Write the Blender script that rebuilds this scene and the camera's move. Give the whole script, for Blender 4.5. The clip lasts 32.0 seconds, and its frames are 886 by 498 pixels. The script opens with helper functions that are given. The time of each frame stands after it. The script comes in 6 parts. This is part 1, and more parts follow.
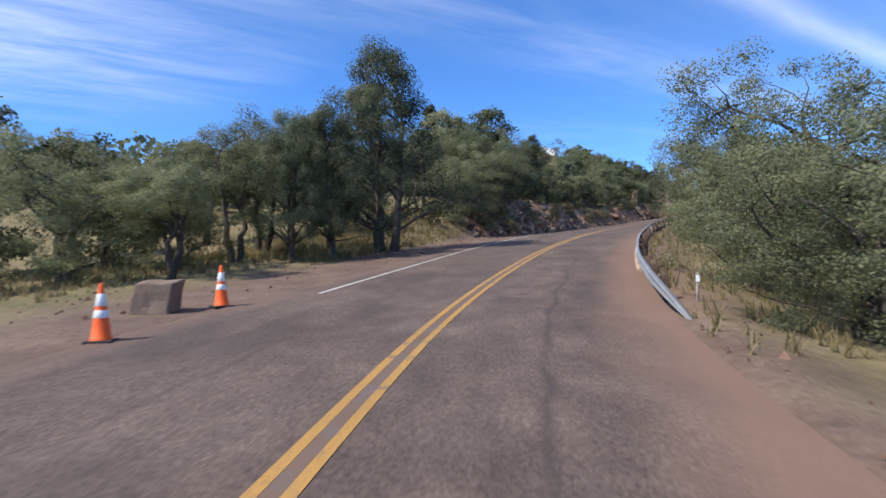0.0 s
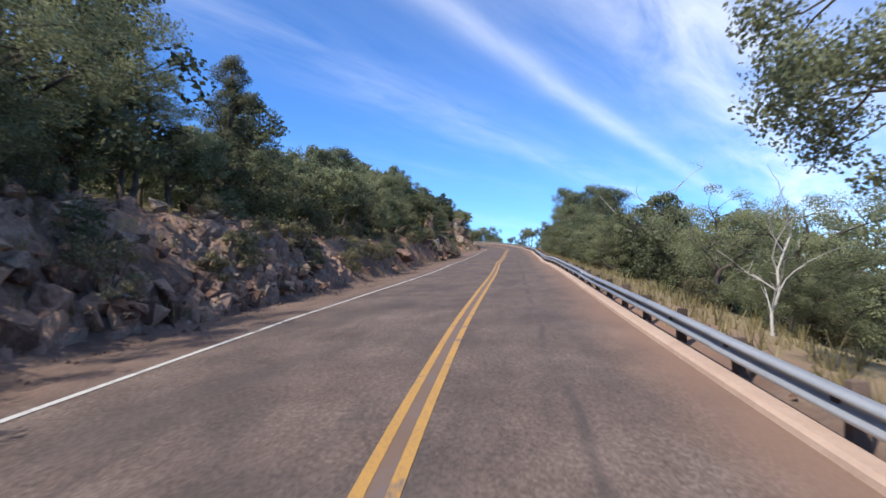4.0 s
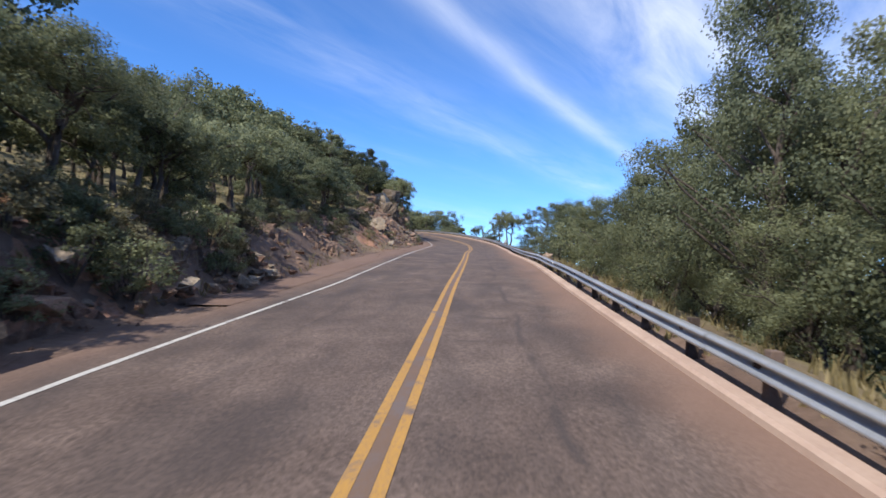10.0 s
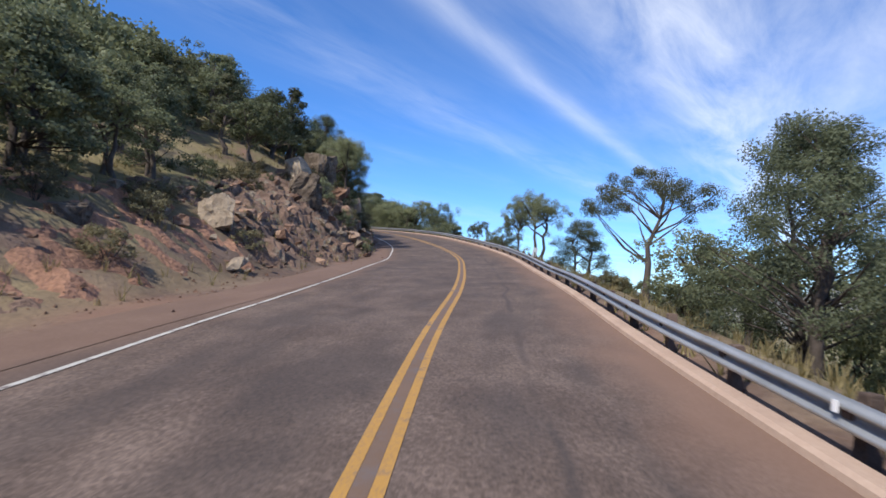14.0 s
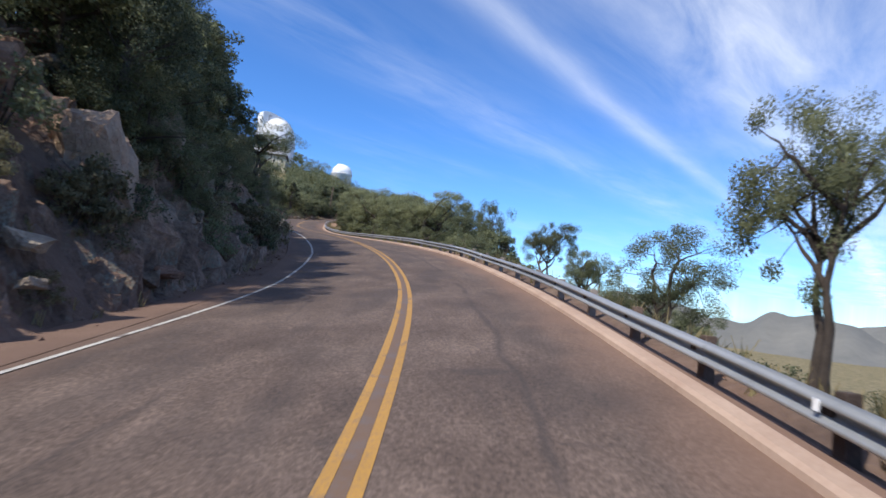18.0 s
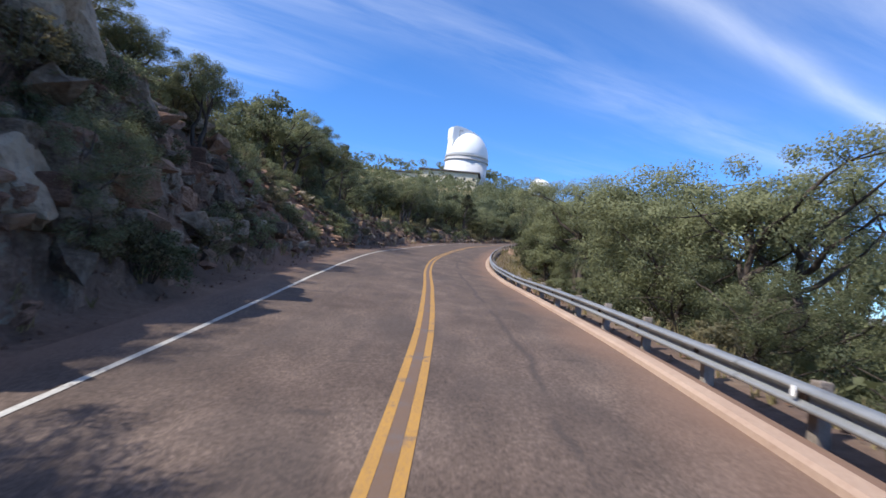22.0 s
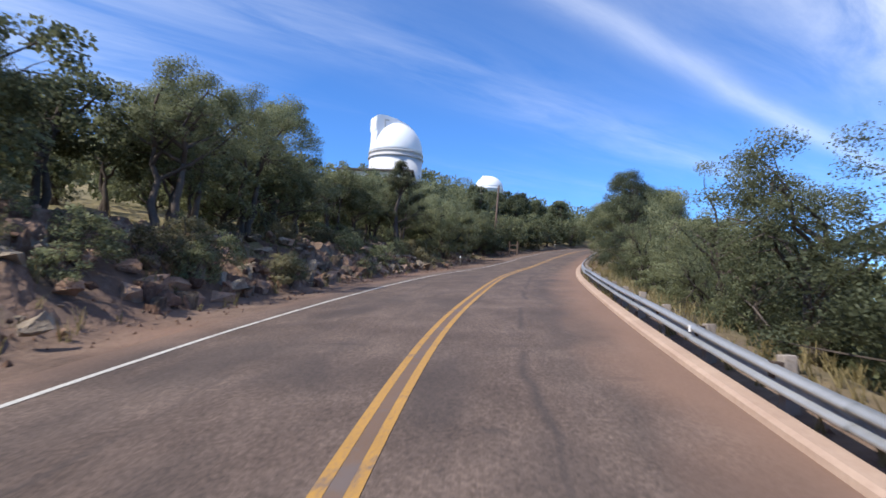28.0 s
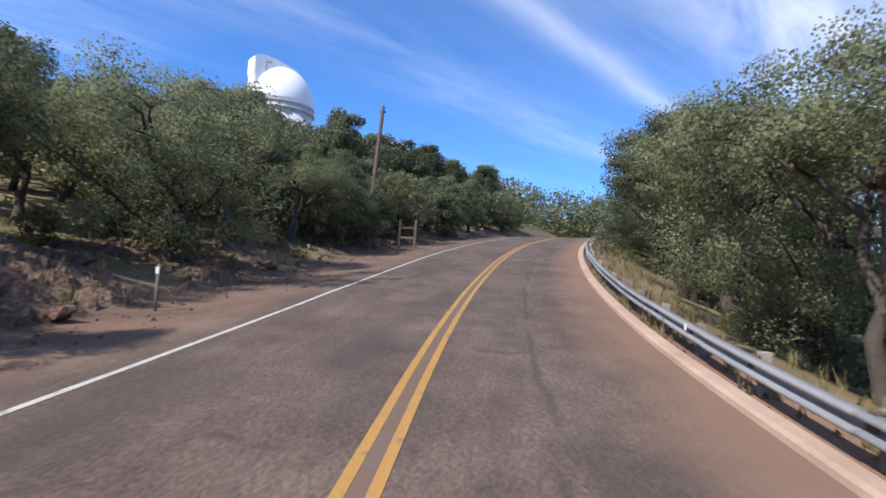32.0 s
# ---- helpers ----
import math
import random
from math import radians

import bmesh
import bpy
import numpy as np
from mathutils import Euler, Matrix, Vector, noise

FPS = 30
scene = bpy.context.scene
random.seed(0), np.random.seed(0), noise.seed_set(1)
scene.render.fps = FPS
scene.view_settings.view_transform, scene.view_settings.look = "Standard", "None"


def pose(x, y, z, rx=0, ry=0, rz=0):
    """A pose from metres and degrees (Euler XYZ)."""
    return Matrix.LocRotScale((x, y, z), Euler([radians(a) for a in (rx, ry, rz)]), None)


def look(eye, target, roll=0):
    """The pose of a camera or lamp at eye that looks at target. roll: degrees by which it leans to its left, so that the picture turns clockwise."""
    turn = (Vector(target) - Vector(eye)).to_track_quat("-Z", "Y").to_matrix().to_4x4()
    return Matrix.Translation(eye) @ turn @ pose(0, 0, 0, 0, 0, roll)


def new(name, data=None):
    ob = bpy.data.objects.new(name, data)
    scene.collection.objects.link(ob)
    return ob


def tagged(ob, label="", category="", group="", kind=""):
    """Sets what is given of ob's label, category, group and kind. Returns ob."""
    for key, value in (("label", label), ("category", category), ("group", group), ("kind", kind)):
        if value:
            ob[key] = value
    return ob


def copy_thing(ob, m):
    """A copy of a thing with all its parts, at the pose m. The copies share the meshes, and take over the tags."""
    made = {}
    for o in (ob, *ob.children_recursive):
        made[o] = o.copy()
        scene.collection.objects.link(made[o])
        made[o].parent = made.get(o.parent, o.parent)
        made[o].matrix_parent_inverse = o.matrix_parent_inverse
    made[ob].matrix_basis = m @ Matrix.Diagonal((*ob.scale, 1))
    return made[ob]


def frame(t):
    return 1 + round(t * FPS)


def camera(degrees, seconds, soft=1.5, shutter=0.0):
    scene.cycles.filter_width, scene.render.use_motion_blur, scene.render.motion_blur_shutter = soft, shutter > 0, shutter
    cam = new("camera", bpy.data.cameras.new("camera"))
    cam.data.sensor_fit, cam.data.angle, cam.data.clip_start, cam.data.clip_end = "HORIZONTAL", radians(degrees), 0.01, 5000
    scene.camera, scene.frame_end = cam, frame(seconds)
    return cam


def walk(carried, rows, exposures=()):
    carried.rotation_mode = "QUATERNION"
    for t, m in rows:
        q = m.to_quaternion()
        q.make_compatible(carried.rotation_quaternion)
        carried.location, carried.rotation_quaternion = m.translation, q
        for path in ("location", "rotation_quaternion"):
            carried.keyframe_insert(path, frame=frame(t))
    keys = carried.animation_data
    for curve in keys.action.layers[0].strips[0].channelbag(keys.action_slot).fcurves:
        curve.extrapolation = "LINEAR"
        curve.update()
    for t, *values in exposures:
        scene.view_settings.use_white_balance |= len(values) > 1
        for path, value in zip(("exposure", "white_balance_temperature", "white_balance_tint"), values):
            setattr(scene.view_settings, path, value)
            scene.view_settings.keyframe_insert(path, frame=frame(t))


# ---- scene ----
cam = camera(71.94, 32.0, soft=1.6, shutter=0.2)
PATH = [
    (0, (0.000, 0.000, 1.600), (0.003, 2.000, 1.644), -0.99),
    (0.5, (0.475, 4.926, 1.892), (0.578, 6.921, 1.974), -1.04),
    (1, (1.252, 9.856, 2.259), (1.454, 11.842, 2.369), -0.88),
    (1.5, (2.252, 14.536, 2.664), (2.548, 16.510, 2.793), -0.60),
    (2, (3.372, 18.910, 3.078), (3.758, 20.868, 3.220), 0.02),
    (2.5, (4.523, 22.864, 3.495), (5.017, 24.797, 3.639), 0.55),
    (3, (5.875, 26.717, 3.893), (6.455, 28.625, 4.036), 0.59),
    (3.5, (7.321, 30.501, 4.278), (7.976, 32.386, 4.414), 0.91),
    (4, (8.758, 34.109, 4.633), (9.467, 35.975, 4.757), 1.08),
    (4.5, (10.440, 37.878, 4.987), (11.198, 39.725, 5.103), 2.22),
    (6.5, (18.963, 54.671, 6.448), (19.796, 56.487, 6.538), 4.06),
    (7, (21.025, 58.563, 6.787), (21.856, 60.380, 6.881), 4.39),
    (7.5, (23.022, 62.430, 7.126), (23.855, 64.246, 7.220), 4.89),
    (8, (25.052, 66.368, 7.466), (25.882, 68.185, 7.560), 4.91),
    (8.5, (27.107, 70.320, 7.784), (27.935, 72.138, 7.876), 4.61),
    (9, (29.141, 74.127, 8.098), (29.963, 75.948, 8.189), 3.56),
    (9.5, (31.166, 78.055, 8.446), (31.985, 79.877, 8.539), 3.83),
    (10, (33.228, 82.028, 8.806), (34.047, 83.850, 8.897), 3.81),
    (10.5, (35.303, 85.997, 9.161), (36.120, 87.820, 9.253), 3.80),
    (11, (37.349, 89.934, 9.518), (38.167, 91.757, 9.614), 3.75),
    (11.5, (39.543, 94.061, 9.887), (40.358, 95.884, 9.994), 4.42),
    (12, (41.761, 98.261, 10.283), (42.572, 100.086, 10.396), 5.00),
    (12.5, (43.913, 102.421, 10.678), (44.720, 104.247, 10.787), 5.16),
    (13, (45.940, 106.441, 11.045), (46.747, 108.268, 11.142), 4.78),
    (13.5, (47.824, 110.225, 11.373), (48.634, 112.052, 11.460), 4.25),
    (14, (49.723, 113.969, 11.671), (50.539, 115.793, 11.757), 3.93),
    (14.5, (51.700, 117.746, 11.978), (52.519, 119.568, 12.065), 3.78),
    (16.5, (60.682, 134.185, 13.331), (61.442, 136.032, 13.430), 3.86),
    (17, (62.741, 138.658, 13.702), (63.461, 140.522, 13.798), 4.12),
    (17.5, (64.546, 143.060, 14.083), (65.221, 144.940, 14.181), 4.80),
    (18, (66.165, 147.014, 14.476), (66.801, 148.907, 14.587), 6.23),
    (18.5, (67.668, 151.113, 14.868), (68.237, 153.027, 14.976), 6.77),
    (19, (68.954, 155.275, 15.256), (69.438, 157.212, 15.363), 6.88),
    (19.5, (70.183, 159.852, 15.673), (70.594, 161.806, 15.789), 7.68),
    (20, (71.330, 164.745, 16.151), (71.659, 166.715, 16.271), 8.44),
    (20.5, (72.304, 169.584, 16.642), (72.540, 171.567, 16.760), 8.49),
    (21, (72.896, 173.755, 17.066), (73.035, 175.747, 17.180), 8.08),
    (21.5, (73.237, 177.735, 17.420), (73.283, 179.732, 17.529), 7.50),
    (22, (73.482, 181.982, 17.803), (73.464, 183.979, 17.912), 6.42),
    (22.5, (73.575, 186.226, 18.179), (73.514, 188.222, 18.287), 4.86),
    (23, (73.584, 190.759, 18.546), (73.480, 192.754, 18.644), 3.58),
    (23.5, (73.531, 195.355, 18.892), (73.389, 197.348, 18.981), 2.33),
    (24, (73.427, 199.762, 19.208), (73.264, 201.753, 19.290), 1.32),
    (24.5, (73.316, 203.894, 19.496), (73.147, 205.885, 19.584), 0.53),
    (25, (73.231, 207.813, 19.774), (73.078, 209.805, 19.869), 0.04),
    (25.5, (73.205, 211.895, 20.096), (73.100, 213.889, 20.199), -0.58),
    (27.5, (74.107, 229.367, 21.671), (74.242, 231.356, 21.833), 1.31),
    (28, (74.738, 233.818, 22.161), (74.926, 235.801, 22.333), 2.21),
    (28.5, (75.513, 238.268, 22.662), (75.747, 240.247, 22.838), 2.80),
    (29, (76.392, 242.639, 23.155), (76.666, 244.613, 23.320), 3.07),
    (29.5, (77.335, 246.899, 23.616), (77.648, 248.869, 23.769), 3.09),
    (30, (78.380, 251.145, 24.043), (78.734, 253.109, 24.183), 2.83),
    (30.5, (79.460, 255.330, 24.450), (79.848, 257.287, 24.577), 2.08),
    (31, (80.584, 259.602, 24.875), (81.010, 261.552, 25.003), 2.48),
    (31.5, (81.773, 263.877, 25.308), (82.229, 265.820, 25.440), 2.89),
    (32, (83.007, 268.143, 25.739), (83.485, 270.081, 25.860), 3.76),
]
walk(cam, [(t, look(eye, target, roll)) for t, eye, target, roll in PATH],
     [(0.0, 0.48), (3.0, 0.55), (8.0, 0.42), (10.5, 0.46), (13.0, 0.26), (17.0, 0.30), (20.0, 0.34), (22.0, 0.50), (25.0, 0.58), (28.0, 0.48), (32.0, 0.52)])

# ---- world and sun ----
SUN_EL, SUN_AZ = 48.5, 243.0
world = bpy.data.worlds.new("sky")
scene.world = world
world.use_nodes = True


def sky():
    nt = world.node_tree
    nt.nodes.clear()
    N = nt.nodes.new
    out, bg = N("ShaderNodeOutputWorld"), N("ShaderNodeBackground")
    tex = N("ShaderNodeTexSky")
    tex.sky_type, tex.sun_disc, tex.sun_elevation, tex.sun_rotation = "NISHITA", False, radians(SUN_EL), radians(SUN_AZ)
    tex.altitude, tex.air_density, tex.dust_density, tex.ozone_density = 2000.0, 1.0, 0.15, 2.6
    co, sep = N("ShaderNodeTexCoord"), N("ShaderNodeSeparateXYZ")
    nt.links.new(co.outputs["Generated"], sep.inputs[0])
    L = lambda op, a, b=0.0: maths(nt, op, a, b)
    z = L("MAXIMUM", sep.outputs["Z"], 0.03)
    u, v = L("DIVIDE", sep.outputs["X"], z), L("DIVIDE", sep.outputs["Y"], z)
    along = L("ADD", L("MULTIPLY", u, 0.828), L("MULTIPLY", v, 0.561))
    across = L("SUBTRACT", L("MULTIPLY", v, 0.828), L("MULTIPLY", u, 0.561))
    comb = N("ShaderNodeCombineXYZ")
    nt.links.new(along, comb.inputs[0])
    nt.links.new(across, comb.inputs[1])

    def wisps(sx, sy, scale, detail, warp):
        m = N("ShaderNodeMapping")
        m.inputs["Scale"].default_value = (sx, sy, 1)
        nt.links.new(comb.outputs[0], m.inputs[0])
        n = N("ShaderNodeTexNoise")
        n.inputs["Scale"].default_value, n.inputs["Detail"].default_value, n.inputs["Distortion"].default_value = scale, detail, warp
        n.inputs["Roughness"].default_value = 0.62
        nt.links.new(m.outputs[0], n.inputs["Vector"])
        return n.outputs["Fac"]

    bend = L("MULTIPLY", L("SUBTRACT", wisps(0.5, 0.6, 1.0, 3, 0.2), 0.5), 0.16)
    b = L("ADD", across, bend)
    fine, broad = wisps(0.5, 1.9, 1.9, 9, 0.4), wisps(0.35, 0.9, 1.1, 6, 0.2)

    def band(centre, width, strength):
        q = L("DIVIDE", L("SUBTRACT", b, centre), width)
        return L("MULTIPLY", L("POWER", 2.718, L("MULTIPLY", L("MULTIPLY", q, q), -1.0)), strength)

    # cloud veil carried on overhead, out of view, added for neutral fill light
    veil = band(0.10, 0.95, 0.40)
    streaks = L("ADD", band(0.50, 0.24, 0.42), band(2.0, 0.26, 0.24))
    bank_ = L("MULTIPLY", band(3.1, 1.1, 0.66), ramp(nt, along, 1.3, -0.2))
    total = L("ADD", L("ADD", veil, streaks), bank_)
    shape = L("MULTIPLY", total, ramp(nt, fine, 0.28, 0.72))
    shape = L("ADD", shape, L("MULTIPLY", veil, 0.30))
    shape = L("ADD", shape, L("MULTIPLY", L("MULTIPLY", ramp(nt, broad, 0.5, 0.8), ramp(nt, fine, 0.36, 0.75)), 0.16))
    trail = L("MULTIPLY", band(1.25, 0.085, 0.36), L("ADD", L("MULTIPLY", ramp(nt, fine, 0.30, 0.70), 0.5), 0.5))
    trail = L("MULTIPLY", trail, ramp(nt, along, 9.0, 5.0))
    shape = L("ADD", shape, L("MULTIPLY", trail, ramp(nt, along, 0.4, 1.6)))
    haze = L("POWER", L("SUBTRACT", 1.0, L("MINIMUM", L("MULTIPLY", L("MAXIMUM", sep.outputs["Z"], 0.0), 4.2), 1.0)), 2.4)
    low = L("MULTIPLY", haze, L("ADD", L("MULTIPLY", ramp(nt, broad, 0.35, 0.65), 0.26), 0.06))
    fac = L("MINIMUM", L("ADD", L("MULTIPLY", shape, 0.72), low), 0.9)
    mix = colour_mix(nt)
    nt.links.new(fac, mix.inputs[0])
    tint = colour_mix(nt, "MULTIPLY")
    tint.inputs[0].default_value = 1.0
    tint.inputs[7].default_value = (0.53, 0.915, 1.39, 1)
    nt.links.new(tex.outputs[0], tint.inputs[6])
    nt.links.new(tint.outputs[2], mix.inputs[6])
    mix.inputs[7].default_value = (8.4, 8.7, 9.2, 1)
    nt.links.new(mix.outputs[2], bg.inputs[0])
    bg.inputs[1].default_value = 0.122
    nt.links.new(bg.outputs[0], out.inputs[0])


def colour_mix(nt, blend="MIX"):
    n = nt.nodes.new("ShaderNodeMix")
    n.data_type, n.blend_type = "RGBA", blend
    return n


def maths(nt, op, a, b=0.0):
    n = nt.nodes.new("ShaderNodeMath")
    n.operation = op
    for i, x in enumerate((a, b)):
        if isinstance(x, (int, float)):
            n.inputs[i].default_value = x
        else:
            nt.links.new(x, n.inputs[i])
    return n.outputs[0]


def ramp(nt, fac, low, high):
    n = nt.nodes.new("ShaderNodeMapRange")
    n.inputs[1].default_value, n.inputs[2].default_value = low, high
    nt.links.new(fac, n.inputs[0])
    return n.outputs[0]


sky()
sun = new("sun", bpy.data.lights.new("sun", "SUN"))
sun.data.energy, sun.data.angle, sun.data.color = 4.4, radians(0.53), (1.0, 0.95, 0.87)
sun.matrix_world = look((0, 0, 60), (0 - math.sin(radians(SUN_AZ)) * math.cos(radians(SUN_EL)),
                                     0 - math.cos(radians(SUN_AZ)) * math.cos(radians(SUN_EL)), 60 - math.sin(radians(SUN_EL))))


# ---- materials ----
def material(name, colours, scale=3.0, rough=0.9, bump=0.3, fine=40.0, metal=0.0, spread=0.0, island=0.0, coat=0.0, bump_scale=1.0):
    """Two-scale noise between the given colours; spread and island vary it by object and by loose piece."""
    m = bpy.data.materials.new(name)
    m.use_nodes = True
    nt = m.node_tree
    bsdf = nt.nodes["Principled BSDF"]
    co = nt.nodes.new("ShaderNodeTexCoord")
    big = nt.nodes.new("ShaderNodeTexNoise")
    small = nt.nodes.new("ShaderNodeTexNoise")
    for n, sc in ((big, scale), (small, fine)):
        n.inputs["Scale"].default_value, n.inputs["Detail"].default_value = sc, 5.0
        n.inputs["Roughness"].default_value = 0.6
        nt.links.new(co.outputs["Object"], n.inputs["Vector"])
    f = maths(nt, "ADD", maths(nt, "MULTIPLY", big.outputs["Fac"], 0.62), maths(nt, "MULTIPLY", small.outputs["Fac"], 0.38))
    if spread:
        info = nt.nodes.new("ShaderNodeObjectInfo")
        f = maths(nt, "ADD", f, maths(nt, "MULTIPLY", maths(nt, "SUBTRACT", info.outputs["Random"], 0.5), spread))
    if island:
        geo = nt.nodes.new("ShaderNodeNewGeometry")
        f = maths(nt, "ADD", f, maths(nt, "MULTIPLY", maths(nt, "SUBTRACT", geo.outputs["Random Per Island"], 0.5), island))
    r = nt.nodes.new("ShaderNodeValToRGB")
    r.color_ramp.elements[0].position, r.color_ramp.elements[1].position = 0.3, 0.7
    while len(r.color_ramp.elements) < len(colours):
        r.color_ramp.elements.new(0.5)
    for i, (e, c) in enumerate(zip(r.color_ramp.elements, colours)):
        e.position = 0.3 + 0.4 * i / max(1, len(colours) - 1)
        e.color = (*c, 1)
    nt.links.new(f, r.inputs[0])
    nt.links.new(r.outputs[0], bsdf.inputs["Base Color"])
    bsdf.inputs["Roughness"].default_value, bsdf.inputs["Metallic"].default_value = rough, metal
    bsdf.inputs["Coat Weight"].default_value = coat
    bsdf.inputs["Specular IOR Level"].default_value = 0.3
    if bump:
        bp = nt.nodes.new("ShaderNodeBump")
        bp.inputs["Strength"].default_value, bp.inputs["Distance"].default_value = bump, 0.05 * bump_scale
        nt.links.new(f, bp.inputs["Height"])
        nt.links.new(bp.outputs[0], bsdf.inputs["Normal"])
    return m


def leaf_material(name, dark, light):
    m = material(name, [dark, light], scale=0.8, fine=6.0, rough=0.6, bump=0, spread=0.40, island=0.26)
    nt = m.node_tree
    bsdf, out = nt.nodes["Principled BSDF"], nt.nodes["Material Output"]
    tr, mx = nt.nodes.new("ShaderNodeBsdfTranslucent"), nt.nodes.new("ShaderNodeMixShader")
    src = bsdf.inputs["Base Color"].links[0].from_socket
    nt.links.new(src, tr.inputs[0])
    mx.inputs[0].default_value = 0.42
    nt.links.new(bsdf.outputs[0], mx.inputs[1])
    nt.links.new(tr.outputs[0], mx.inputs[2])
    nt.links.new(mx.outputs[0], out.inputs[0])
    return m


def asphalt():
    m = material("asphalt", [(0.068, 0.048, 0.039), (0.110, 0.080, 0.065), (0.154, 0.115, 0.094)], scale=0.55, fine=55.0, rough=0.88, bump=0.5, bump_scale=0.35)
    nt = m.node_tree
    bsdf = nt.nodes["Principled BSDF"]
    base = bsdf.inputs["Base Color"].links[0].from_socket
    uv = nt.nodes.new("ShaderNodeUVMap")
    sep = nt.nodes.new("ShaderNodeSeparateXYZ")
    nt.links.new(uv.outputs[0], sep.inputs[0])
    d = sep.outputs[0]

    def noise_at(sx, sy, scale, detail=5):
        mp, n = nt.nodes.new("ShaderNodeMapping"), nt.nodes.new("ShaderNodeTexNoise")
        mp.inputs["Scale"].default_value = (sx, sy, 1)
        n.inputs["Scale"].default_value, n.inputs["Detail"].default_value = scale, detail
        nt.links.new(uv.outputs[0], mp.inputs[0])
        nt.links.new(mp.outputs[0], n.inputs[0])
        return n.outputs["Fac"]

    wob = maths(nt, "MULTIPLY", maths(nt, "SUBTRACT", noise_at(0, 1, 0.35, 6), 0.5), 0.55)
    dd = maths(nt, "ADD", d, wob)
    total = 0.0
    for centre, width, strength, lo, hi in ((1.42, 0.065, 0.7, 0.40, 0.50), (2.15, 0.22, 0.55, 0.46, 0.66), (0.95, 0.30, 0.35, 0.5, 0.7),
                                          (-2.0, 0.055, 0.5, 0.44, 0.54), (-2.5, 0.55, 0.55, 0.46, 0.66), (-0.9, 0.3, 0.35, 0.5, 0.7)):
        q = maths(nt, "DIVIDE", maths(nt, "SUBTRACT", dd, centre), width)
        g = maths(nt, "MULTIPLY", maths(nt, "POWER", 2.718, maths(nt, "MULTIPLY", maths(nt, "MULTIPLY", q, q), -1.0)), strength)
        total = maths(nt, "MAXIMUM", total, maths(nt, "MULTIPLY", g, ramp(nt, noise_at(0.9, 0.22, 1.3 + centre * 0.1, 6), lo, hi)))
    grit = nt.nodes.new("ShaderNodeTexVoronoi")
    grit.inputs["Scale"].default_value = 38.0
    nt.links.new(uv.outputs[0], grit.inputs["Vector"])
    speck = colour_mix(nt, "MULTIPLY")
    speck.inputs[0].default_value = 0.85
    tone = nt.nodes.new("ShaderNodeValToRGB")
    for e, (p, c) in zip(tone.color_ramp.elements, ((0.15, 0.70), (0.85, 1.34))):
        e.position, e.color = p, (c, c, c, 1)
    gsep = nt.nodes.new("ShaderNodeSeparateColor")
    nt.links.new(grit.outputs["Color"], gsep.inputs[0])
    nt.links.new(gsep.outputs[0], tone.inputs[0])
    nt.links.new(base, speck.inputs[6])
    nt.links.new(tone.outputs[0], speck.inputs[7])
    base = speck.outputs[2]
    mottle = colour_mix(nt, "MULTIPLY")
    mottle.inputs[0].default_value = 1.0
    shade = nt.nodes.new("ShaderNodeValToRGB")
    for e, (p, c) in zip(shade.color_ramp.elements, ((0.39, (0.70, 0.68, 0.67)), (0.60, (1.16, 1.14, 1.13)))):
        e.position, e.color = p, (*c, 1)
    nt.links.new(maths(nt, "ADD", maths(nt, "MULTIPLY", noise_at(1, 0.85, 20.0, 8), 0.62), maths(nt, "MULTIPLY", noise_at(1, 0.4, 2.2, 6), 0.38)), shade.inputs[0])
    nt.links.new(base, mottle.inputs[6])
    nt.links.new(shade.outputs[0], mottle.inputs[7])
    base = mottle.outputs[2]
    patches = ramp(nt, noise_at(1.0, 0.34, 0.7, 9), 0.50, 0.64)
    total = maths(nt, "MAXIMUM", total, maths(nt, "MULTIPLY", patches, 0.55))
    cracks = ramp(nt, noise_at(0.55, 1.1, 1.1, 9), 0.65, 0.71)
    total = maths(nt, "MAXIMUM", total, maths(nt, "MULTIPLY", cracks, 0.65))
    smears = ramp(nt, noise_at(2.6, 0.33, 0.9, 9), 0.55, 0.72)
    total = maths(nt, "MAXIMUM", total, maths(nt, "MULTIPLY", smears, 0.40))
    mix = colour_mix(nt)
    nt.links.new(total, mix.inputs[0])
    nt.links.new(base, mix.inputs[6])
    mix.inputs[7].default_value = (0.048, 0.038, 0.035, 1)
    dust = colour_mix(nt)
    right = ramp(nt, maths(nt, "ADD", d, maths(nt, "MULTIPLY", noise_at(1, 0.5, 0.8), 1.4)), 2.75, 3.75)
    left = ramp(nt, maths(nt, "SUBTRACT", maths(nt, "MULTIPLY", noise_at(1, 0.5, 0.9), 1.1), d), 4.0, 5.0)
    nt.links.new(maths(nt, "MULTIPLY", maths(nt, "MAXIMUM", right, maths(nt, "MULTIPLY", left, 0.7)), 0.75), dust.inputs[0])
    nt.links.new(mix.outputs[2], dust.inputs[6])
    dust.inputs[7].default_value = (0.205, 0.122, 0.085, 1)
    nt.links.new(dust.outputs[2], bsdf.inputs["Base Color"])
    return m


